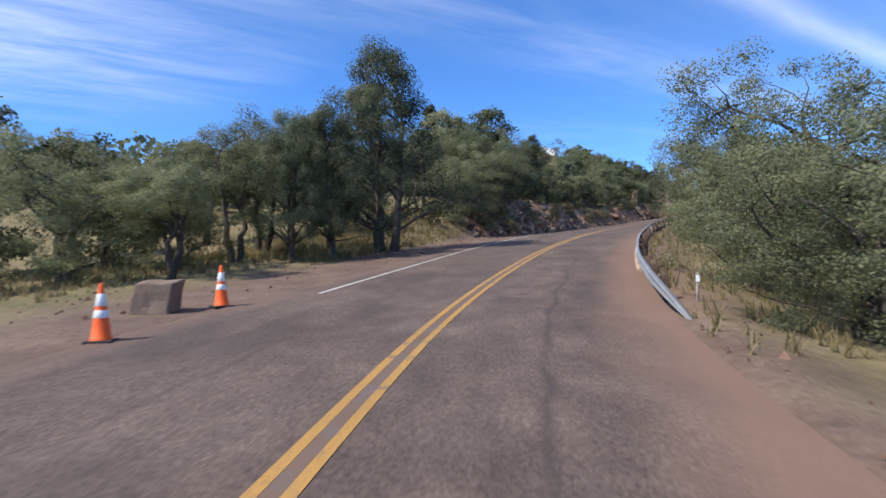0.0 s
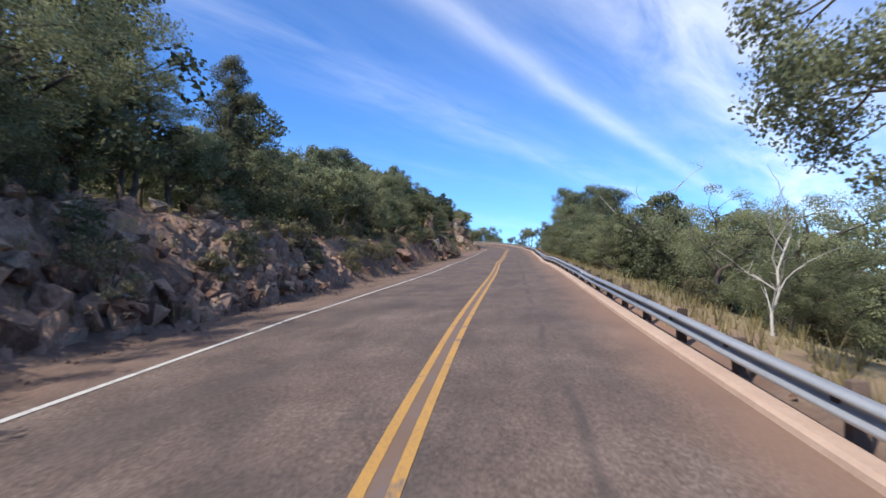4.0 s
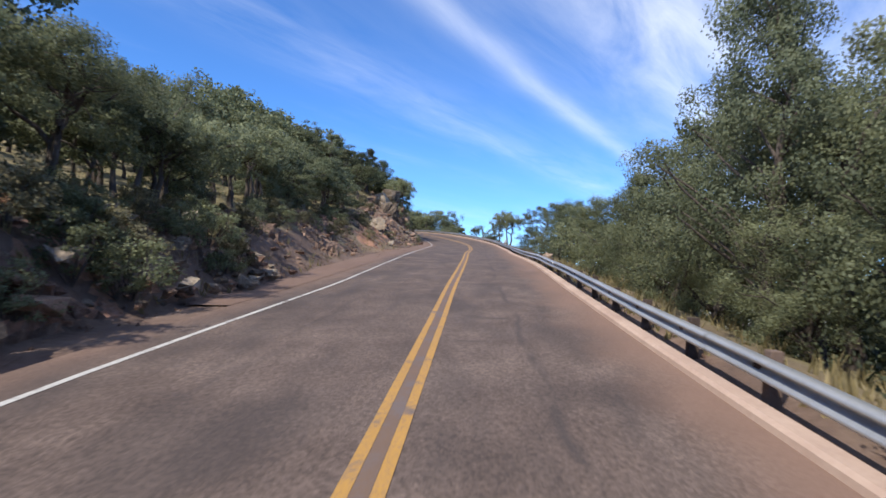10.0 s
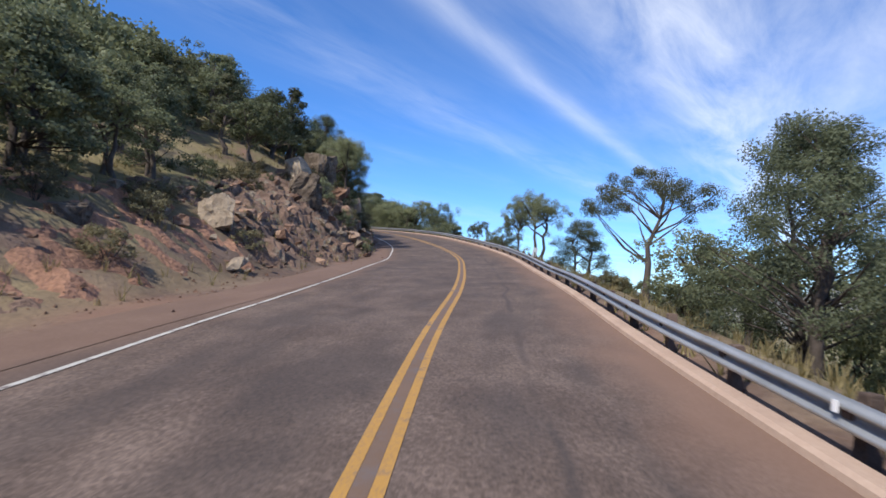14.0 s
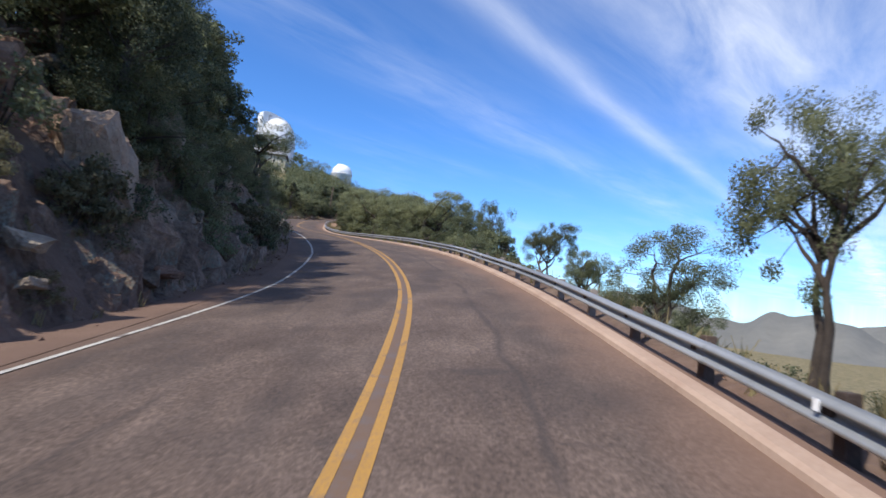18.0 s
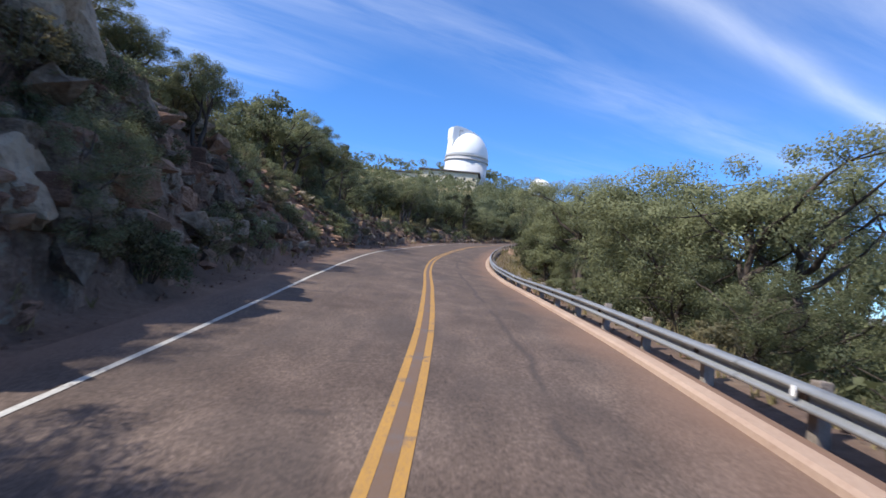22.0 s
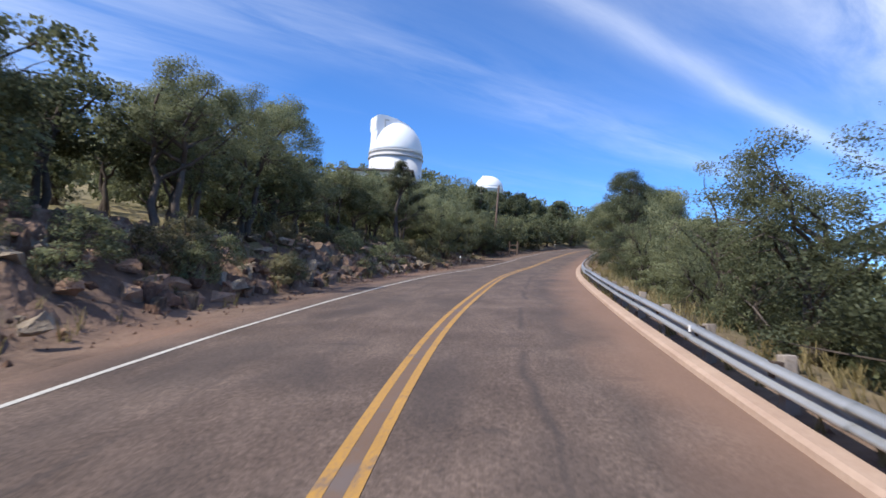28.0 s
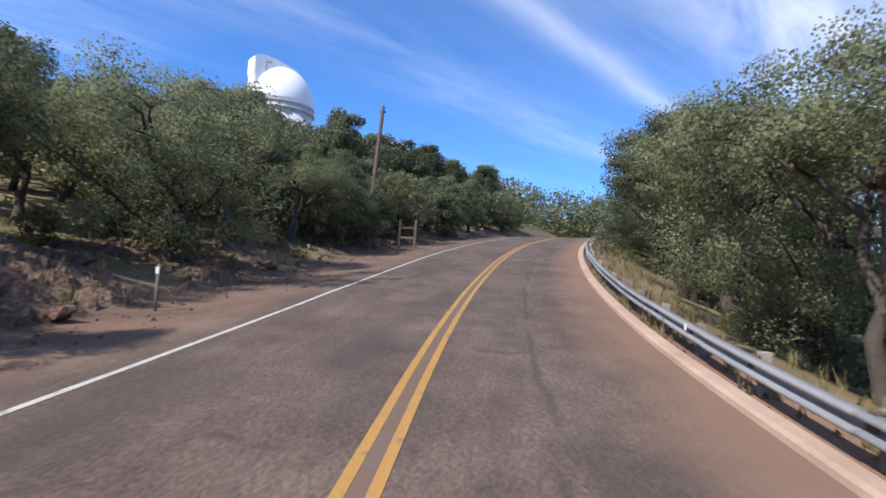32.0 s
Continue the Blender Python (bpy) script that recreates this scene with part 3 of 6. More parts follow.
# ---- ground, road, lines, kerb ----
def ground_sheet():
    near = list(np.arange(-40, 372, 1.1))
    ss = [-2600, -1400, -700, -380, -220, -140, -95, -70, -54] + near + [380, 392, 410, 440, 490, 580, 720, 950, 1300, 1900, 2800]
    left = [0.0, 2.0, 3.8, 4.4, 4.8, 5.2, 5.5, 5.8, 6.1, 6.4, 6.7, 7.0, 7.4, 7.8, 8.3, 8.9, 9.6, 10.4, 11.4, 12.8, 14.6, 17, 20, 24, 29, 35, 43, 53, 66, 84, 110, 150, 220, 340, 600, 1100, 2200]
    right = [3.2, 3.5, 3.9, 4.3, 4.8, 5.4, 6.2, 7.2, 8.4, 10, 12, 15, 19, 24, 30, 38, 48, 62, 80, 105, 140, 200, 300, 480, 900, 1600, 2600]
    dd = [-v for v in reversed(left)] + right
    verts, uvs, faces, n = [], [], [], len(dd)
    for s in ss:
        for d in dd:
            p = place(s, d)
            if -4.35 < d < 3.55:
                p.z -= 0.10
            verts.append(p)
            uvs.append((max(-60, min(60, d)), s))
    for i in range(len(ss) - 1):
        for j in range(n - 1):
            a = i * n + j
            faces.append((a, a + 1, a + n + 1, a + n))
    tagged(new("ground", mesh_of("ground", verts, faces, M["earth"], True, uvs)), "dry stony hillside ground with reddish soil and grass", "ground", kind="structure")


ground_sheet()
ROAD_FROM, ROAD_TO = -36.0, 360.0
crown = [(-4.32, -0.10), (-4.25, -0.01), (-3.4, 0.0), (-2.0, 0.0), (0.0, 0.0), (1.6, 0.0), (2.9, 0.0), (3.48, 0.0)]
tagged(new("road", strip("road", M["asphalt"], (ROAD_FROM, ROAD_TO), crown, 1.0)), "worn two-lane asphalt road with tar-sealed cracks and reddish dust", "road", kind="structure")
# how the painted line, the kerb and the rail stray from the road's mean line: (s, yellow line, kerb's face, rail)
STRAY = [(-36, -0.15, 3.30, 3.40), (0, -0.22, 3.30, 3.40), (17, -0.28, 3.30, 3.38), (31, -0.09, 3.24, 3.40), (43, 0.0, 3.07, 3.31), (71, 0.05, 3.11, 3.41), (88, -0.03, 3.08, 3.33), (102, 0.02, 3.14, 3.54), (116, 0.17, 3.36, 3.62),
         (134, 0.09, 3.24, 3.51), (161, 0.0, 2.98, 3.40), (178, -0.03, 3.0, 3.30), (194, 0.06, 3.04, 3.43), (207, 0.0, 2.97, 3.48), (225, 0.02, 3.13, 3.40), (237, -0.06, 3.12, 3.43), (254, -0.04, 3.28, 3.56), (268, 0.10, 3.42, 3.74), (286, 0.10, 3.40, 3.76), (296, -0.03, 3.39, 3.82), (400, 0, 3.35, 3.75)]


def stray(s, column):
    """Smoothed over 12 m, so that lines bend and never kink."""
    return sum(float(np.interp(s + k, [q[0] for q in STRAY], [q[column] for q in STRAY])) for k in (-6, -3, 0, 3, 6)) / 5


for d in (-0.112, 0.112):
    tagged(new("centre_line", strip("centre_line", M["yellow"], (ROAD_FROM, ROAD_TO), [(d - 0.048, 0), (d + 0.048, 0)], 1.0, 0.006, follow=1)),
           "faded yellow painted line of the double centre marking", "road marking", "double centre line", "structure")
tagged(new("line_stain", strip("line_stain", M["old_paint"], (ROAD_FROM, ROAD_TO), [(-0.062, 0), (0.062, 0)], 1.0, 0.004, follow=1)), "brown stain of old paint between the centre lines", "road marking", kind="structure")
# the edge line wanders: its distance from the centre line, every 12 m from s = 12
EDGE = [-3.4, -3.42, -3.5, -3.64, -3.5, -3.4, -3.36, -3.42, -3.32, -3.48, -3.7, -4.1, -4.25, -4.1, -3.5, -3.08, -3.06, -3.3, -3.38, -3.5, -3.55, -3.42, -3.26, -3.15, -3.35, -3.4]


def edge_line():
    ss = np.arange(12.0, ROAD_TO, 1.0)
    verts, faces = [], []
    for k, s in enumerate(ss):
        d = float(np.interp(s, np.arange(len(EDGE)) * 12.0 + 12, EDGE)) + 0.02 * noise.noise((s * 0.4, 1.0, 0.0))
        verts += [place(s, d - 0.045, 0.006, False), place(s, d + 0.045, 0.006, False)]
        if k:
            faces.append((2 * k - 2, 2 * k - 1, 2 * k + 1, 2 * k))
    tagged(new("edge_line", mesh_of("edge_line", verts, faces, M["white_line"])), "worn white painted edge line", "road marking", kind="structure")


edge_line()
tagged(new("road_shoulder", strip("road_shoulder", M["asphalt"], (102.0, 180.0), [(-6.2, -0.12), (-5.7, -0.004), (-5.0, -0.003), (-4.26, -0.004)], 1.0)), "dusty paved shoulder beside the bank", "road", kind="structure")
tagged(new("kerb", strip("kerb", M["kerb"], (18.0, 352.0), [(-0.02, -0.05), (0.0, 0.055), (0.05, 0.08), (0.22, 0.078), (0.28, 0.03), (0.31, -0.25)], 1.0, ends=True, follow=2)),
       "low dusty pink concrete kerb along the guardrail", "kerb", kind="structure")


# ---- guardrail ----
def guardrail():
    rail = thing("guardrail", Matrix(), "galvanised W-beam guardrail on short timber posts beside the kerb", "guardrail")
    depth = lambda h: 0.205 + (h - 0.16) * 0.76
    wave = [(0.022, 0.455), (0.022, 0.47), (-0.062, 0.44), (-0.078, 0.415), (-0.072, 0.385), (0.010, 0.345), (0.022, 0.315), (0.010, 0.285), (-0.072, 0.245), (-0.078, 0.215), (-0.062, 0.19), (0.022, 0.16), (0.022, 0.175)]
    seg = 3.6
    count = int((350 - 10.8) / seg)
    for k in range(count):
        s0 = 10.8 + k * seg
        lap = 0.012 if k % 2 else 0.0
        columns = [(x + lap, depth(h)) for x, h in wave]
        ss = [s0, s0 + seg / 3, s0 + 2 * seg / 3, s0 + seg + 0.12]
        verts, faces, n = [], [], len(columns)
        for s in ss:
            sag = 0.015 * math.sin(s * 0.19) + 0.01 * math.sin(s * 0.53 + 1)
            f = step01((s - 10.4) / 2.4)
            D = stray(s, 3)
            verts += [place(s, D + d + 0.5 * (1 - f), (h + sag) * f - 0.22 * (1 - f), False) for d, h in columns]
        for i in range(3):
            for j in range(n - 1):
                a = i * n + j
                faces.append((a, a + 1, a + n + 1, a + n))
        part("beam", mesh_of("beam", verts, faces, M["steel"], True), None, rail)
    shapes = []
    for mat in (M["post"], M["post_pale"]):
        bm = box((0.14, 0.15, 1.0), (0, 0, -0.06), 0.018, 0.95)
        me = bpy.data.meshes.new("post")
        bm.to_mesh(me)
        bm.free()
        me.materials.append(mat)
        shapes.append(me)
    block = bpy.data.meshes.new("spacer")
    bm = box((0.10, 0.13, 0.21), (0, 0, 0), 0.01)
    bm.to_mesh(block)
    bm.free()
    block.materials.append(M["post"])
    rng = random.Random(5)
    for k in range(int((350 - 13.2) / 2.3)):
        s = 13.2 + 2.3 * k
        D = stray(s, 3)
        pale = s > 172 or rng.random() < 0.12
        m = Matrix.Translation(place(s, D + 0.175, 0.02 + rng.uniform(-0.04, 0.03), False)) @ pose(0, 0, 0, rng.uniform(-2, 2), rng.uniform(-2, 2), heading(s) + rng.uniform(-6, 6))
        post = part("post", shapes[1 if pale else 0], None, rail, at=m)
        part("spacer", block, None, rail, at=Matrix.Translation(place(s, D + 0.055, 0.32, False)) @ pose(0, 0, 0, 0, 0, heading(s)))
        if k % 8 == 3:
            part("reflector", box((0.012, 0.07, 0.09)), M["reflector"], rail, "small white reflector", Matrix.Translation(place(s, D - 0.075, 0.385, False)) @ pose(0, 0, 0, 0, 0, heading(s)))
    return rail


guardrail()


# ---- trees and shrubs ----
def tube(verts, faces, points, radii, sides=6):
    base = len(verts)
    for i, p in enumerate(points):
        ahead = (Vector(points[min(i + 1, len(points) - 1)]) - Vector(points[max(i - 1, 0)])).normalized()
        side = ahead.orthogonal().normalized()
        up = ahead.cross(side)
        for k in range(sides):
            a = 2 * math.pi * k / sides
            verts.append(Vector(p) + (side * math.cos(a) + up * math.sin(a)) * radii[i])
    for i in range(len(points) - 1):
        for k in range(sides):
            a, b = base + i * sides + k, base + i * sides + (k + 1) % sides
            faces.append((a, b, b + sides, a + sides))


def limb(verts, faces, rng, start, end, r0, r1, bend=0.12, n=5, sides=5):
    start, end = Vector(start), Vector(end)
    length = (end - start).length
    pts, sway = [], Vector((rng.uniform(-1, 1), rng.uniform(-1, 1), rng.uniform(-0.4, 0.6))) * bend * length
    for i in range(n):
        t = i / (n - 1)
        wob = Vector((rng.uniform(-1, 1), rng.uniform(-1, 1), rng.uniform(-1, 1))) * 0.03 * length
        pts.append(start.lerp(end, t) + sway * math.sin(math.pi * t) + (wob if 0 < i < n - 1 else Vector()))
    tube(verts, faces, pts, [r0 + (r1 - r0) * (i / (n - 1)) ** 0.8 for i in range(n)], sides)
    return pts


def leaves(rng, clumps, per, size, droop=0.0, long=1.5, middle=None):
    """Loose rhombic leaf sprays round the clump centres; with a middle, also normals that lean outward from it."""
    n = len(clumps) * per
    c = np.repeat(np.array([k[:3] for k in clumps]), per, axis=0)
    r = np.repeat(np.array([k[3] for k in clumps]), per)
    v = rng.normal(size=(n, 3))
    v /= np.linalg.norm(v, axis=1)[:, None]
    out = v * (rng.random(n) ** 0.45 * r)[:, None] * np.array([1.0, 1.0, 0.72])
    p = c + out
    a = rng.normal(size=(n, 3)) + v * 0.5 + np.array([0, 0, -droop])
    a /= np.linalg.norm(a, axis=1)[:, None]
    b = np.cross(a, v + rng.normal(size=(n, 3)) * 0.7)
    b /= np.maximum(np.linalg.norm(b, axis=1)[:, None], 1e-6)
    s = size * rng.uniform(0.6, 1.35, n)[:, None]
    normals = None
    if middle is not None:
        away = p - np.array(middle)
        away /= np.maximum(np.linalg.norm(away, axis=1)[:, None], 1e-6)
        away = 0.55 * v + 0.45 * away
        flat = np.cross(b, a)
        side = np.where((flat * away).sum(1) < 0, -1.0, 1.0)[:, None]
        b, flat = b * side, flat * side
        flat = flat / np.maximum(np.linalg.norm(flat, axis=1)[:, None], 1e-6)
        normals = 0.55 * away + 0.45 * flat
        normals = np.repeat(normals / np.maximum(np.linalg.norm(normals, axis=1)[:, None], 1e-6), 4, axis=0)
    quad = np.stack([p - a * s * long * 0.5, p + b * s * 0.5, p + a * s * long * 0.5, p - b * s * 0.5], 1)
    faces = np.arange(4 * n).reshape(-1, 4)
    return (quad.reshape(-1, 3), faces) if normals is None else (quad.reshape(-1, 3), faces, normals)


def fast_mesh(name, verts, faces, mat, normals=None):
    me = bpy.data.meshes.new(name)
    me.vertices.add(len(verts))
    me.vertices.foreach_set("co", np.asarray(verts, dtype=np.float32).ravel())
    me.loops.add(4 * len(faces))
    me.loops.foreach_set("vertex_index", np.asarray(faces, dtype=np.int32).ravel())
    me.polygons.add(len(faces))
    me.polygons.foreach_set("loop_start", np.arange(0, 4 * len(faces), 4, dtype=np.int32))
    me.polygons.foreach_set("loop_total", np.full(len(faces), 4, dtype=np.int32))
    me.materials.append(mat)
    me.update(calc_edges=True)
    if normals is not None:
        me.polygons.foreach_set("use_smooth", [True] * len(me.polygons))
        me.normals_split_custom_set_from_vertices(normals)
    return me


def crown_clumps(rng, kind, H):
    """Clump centres and radii of a crown of the given kind and height."""
    out = []
    if kind in ("oak", "sparse"):
        wide = 0.22 if kind == "oak" else 0.26
        lobes = [(rng.uniform(-wide, wide) * H, rng.uniform(-wide, wide) * H, rng.uniform(0.46, 0.74) * H, rng.uniform(0.15, 0.25) * H) for _ in range(9 if kind == "oak" else 13)]
        for k, (x, y, z, r) in enumerate(lobes):
            for _ in range(11 if kind == "oak" else 8):
                v = rng.normal(size=3)
                v /= np.linalg.norm(v)
                v[2] = abs(v[2]) * 1.0 - 0.35 if rng.random() < 0.75 else v[2]
                out.append((x + v[0] * r, y + v[1] * r, min(max(z + v[2] * r * 0.85, 0.22 * H), 0.92 * H), rng.uniform(0.055, 0.10) * H * (0.88 if kind == "sparse" else 1), k))
    elif kind == "thicket":
        lobes = [(rng.uniform(-0.27, 0.27) * H, rng.uniform(-0.27, 0.27) * H, rng.uniform(0.16, 0.74) * H, rng.uniform(0.15, 0.25) * H) for _ in range(13)]
        for k, (x, y, z, r) in enumerate(lobes):
            for _ in range(8):
                v = rng.normal(size=3)
                v /= np.linalg.norm(v)
                out.append((x + v[0] * r, y + v[1] * r, max(z + v[2] * r * 0.9, 0.06 * H), rng.uniform(0.06, 0.105) * H, k))
    elif kind == "umbrella":
        for _ in range(62):
            a, q = rng.uniform(0, 6.28), rng.random() ** 0.5 * 0.46 * H
            out.append((q * math.cos(a), q * math.sin(a), (0.93 - 0.8 * (q / H) ** 2 - rng.random() * 0.16) * H, rng.uniform(0.05, 0.08) * H))
    elif kind == "juniper":
        for _ in range(135):
            z = rng.random() ** 0.85
            w = (0.31 * (1 - z) ** 0.55 + 0.05) * (0.55 + 0.6 * rng.random())
            a = rng.uniform(0, 6.28)
            lump = 1 + 0.25 * math.sin(3 * a + 7 * z)
            out.append((w * lump * math.cos(a) * H, w * lump * math.sin(a) * H, (0.15 + 0.83 * z) * H, rng.uniform(0.055, 0.095) * H))
    elif kind == "pine":
        for _ in range(64):
            z = rng.random() ** 0.8
            w = 0.24 * (1 - z) ** 0.7 + 0.025
            a = rng.choice(14) * 0.449 + rng.uniform(-0.2, 0.2)
            q = w * (0.35 + 0.75 * rng.random())
            out.append((q * math.cos(a) * H, q * math.sin(a) * H, (0.28 + 0.7 * z) * H, rng.uniform(0.04, 0.07) * H))
    else:  # a shrub, leafy to the ground
        for _ in range(46):
            v = rng.normal(size=3)
            v /= np.linalg.norm(v)
            q = 0.35 + 0.65 * rng.random() ** 0.5
            out.append((v[0] * q * 0.52 * H, v[1] * q * 0.52 * H, (0.12 + abs(v[2]) * q * 0.76) * H, rng.uniform(0.10, 0.17) * H))
    return out


def tree_model(kind, seed, H, leaf_mat, per, size, name, label, category):
    rng = np.random.default_rng(seed)
    r2 = random.Random(seed)
    clumps = crown_clumps(rng, kind, H)
    verts, faces = [], []
    if kind != "shrub":
        stems = {"thicket": 2, "oak": 2, "sparse": 2, "umbrella": 1, "juniper": 2, "pine": 1}[kind]
        for k in range(stems):
            a = r2.uniform(0, 6.28)
            foot = Vector((0.12 * math.cos(a + 3 * k), 0.12 * math.sin(a + 3 * k), -0.6)) if stems > 1 else Vector((0, 0, -0.6))
            top_z = {"thicket": 0.5, "oak": 0.5, "sparse": 0.62, "umbrella": 0.72, "juniper": 0.7, "pine": 0.93}[kind] * H
            lean = 0.10 * H if kind != "pine" else 0.01 * H
            top = Vector((lean * math.cos(a + 3 * k), lean * math.sin(a + 3 * k), top_z))
            thick = 0.024 * H if stems > 1 else 0.026 * H
            pts = limb(verts, faces, r2, foot, top, thick * 1.35, thick * 0.28, 0.04, 8, 7)
            if kind in ("oak", "sparse", "thicket"):
                # a main limb to each lobe of the crown, and twigs off it
                for lobe in range(k, 1 + max(c[4] for c in clumps), stems):
                    own = [c for c in clumps if c[4] == lobe]
                    mid = sum((Vector(c[:3]) for c in own), Vector()) / len(own)
                    at = min(pts[2:], key=lambda p: abs(mid.z - p.z - 0.8 * math.hypot(mid.x - p.x, mid.y - p.y)))
                    bough = limb(verts, faces, r2, at, mid, thick * 0.55, thick * 0.16, 0.16, 6, 5)
                    for c in own[::2]:
                        fork = min(bough[2:], key=lambda p: (Vector(c[:3]) - p).length + 0.3 * abs(p.z - c[2]))
                        limb(verts, faces, r2, fork, c[:3], thick * 0.17, thick * 0.04, 0.14, 4, 3)
                continue
            mine = [c for i, c in enumerate(clumps) if i % stems == k]
            for c in mine[::3]:
                at = min(pts[2:], key=lambda p: abs(c[2] - p.z - 0.75 * math.hypot(c[0] - p.x, c[1] - p.y)) + 0.1 * (Vector(c[:3]) - p).length)
                limb(verts, faces, r2, at, c[:3], thick * 0.34, thick * 0.07, 0.10, 4, 4)
    else:
        for k in range(7):
            a, q = 0.9 * k + r2.uniform(-0.3, 0.3), r2.uniform(0.25, 0.45) * H
            limb(verts, faces, r2, (0.03 * math.cos(a), 0.03 * math.sin(a), -0.15), (q * math.cos(a), q * math.sin(a), r2.uniform(0.45, 0.8) * H), 0.014 * H, 0.004 * H, 0.09, 4, 4)
    lv, lf, ln = leaves(rng, clumps, per, size, 0.15, 1.9 if kind == "pine" else 1.45, (0, 0, {"shrub": 0.2, "umbrella": 0.6}.get(kind, 0.4) * H))
    ob = thing(name, pose(0, 0, -500), label, category)
    if verts:
        part("trunk" if kind != "shrub" else "stem", mesh_of("trunk", verts, faces, M["bark"], True), None, ob)
    part("crown" if kind != "shrub" else "foliage", fast_mesh("crown", lv, lf, leaf_mat, ln), None, ob)
    return ob, H


def remodel(kind, seeds, H, leaf, per, size, name, label, category):
    return [tree_model(kind, s, H, M[leaf], per, size, name, label, category) for s in seeds]


OAK = "rounded evergreen oak with dense olive-green leaves and dark forked trunks"
JUN = "dense dark green juniper with shaggy crown"
PINE = "tall open pine with dark green needle clumps"
THICK = "bushy evergreen oak leafy down to the ground"
MODELS = {
    "oak": remodel("oak", (11, 12, 13, 14), 6.0, "oak_leaf", 390, 0.038, "oak_tree", OAK, "tree"),
    "thicket": remodel("thicket", (15, 16, 17), 6.0, "oak_leaf", 390, 0.038, "oak_tree", THICK, "tree"),
    "sparse": remodel("sparse", (21, 22), 6.0, "oak_leaf", 340, 0.037, "oak_tree", "open-crowned oak with sparse leaves and visible dark limbs", "tree"),
    "umbrella": remodel("umbrella", (31,), 6.0, "pine_leaf", 380, 0.037, "pinyon_tree", "flat-topped umbrella-shaped pinyon tree on a bare trunk", "tree"),
    "juniper": remodel("juniper", (41, 42, 43), 6.0, "juniper_leaf", 310, 0.039, "juniper_tree", JUN, "tree"),
    "pine": remodel("pine", (51, 52), 7.0, "pine_leaf", 380, 0.038, "pine_tree", PINE, "tree"),
    "shrub": remodel("shrub", (61, 62, 63), 1.6, "oak_leaf", 60, 0.046, "shrub", "low leafy oak scrub bush growing on the stony bank", "shrub"),
    "scrub": remodel("shrub", (64, 65), 1.2, "scrub_leaf", 60, 0.038, "scrub_bush", "dry olive-brown scrub bush on the stony bank", "shrub"),
}
MID = {
    "oak": remodel("oak", (81, 82, 83), 6.0, "oak_leaf", 75, 0.098, "oak_tree", OAK, "tree"),
    "thicket": remodel("thicket", (84, 85, 86), 6.0, "oak_leaf", 75, 0.098, "oak_tree", THICK, "tree"),
    "juniper": remodel("juniper", (87, 88), 6.0, "juniper_leaf", 66, 0.098, "juniper_tree", JUN, "tree"),
    "pine": remodel("pine", (89,), 7.0, "pine_leaf", 80, 0.09, "pine_tree", PINE, "tree"),
}
PLANTED = []


def plant(kind, s, d, height, wide=1.0, lean=0.0, group="", pool=MODELS, sink=0.05):
    rng = random.Random(int(s * 10) * 977 + int(abs(d) * 10))
    model, h = rng.choice(pool[kind])
    k = height / h
    p = place(s, d)
    p.z -= sink
    ob = copy_thing(model, Matrix.Translation(p) @ pose(0, 0, 0, lean, lean * 0.5, rng.uniform(0, 360)))
    ob.scale = (k * wide, k * wide, k)
    ob["group"] = group or ("trees on the uphill side" if d < 0 else "trees below the guardrail")
    PLANTED.append((s, d, 0.3 * height * wide))
    return ob


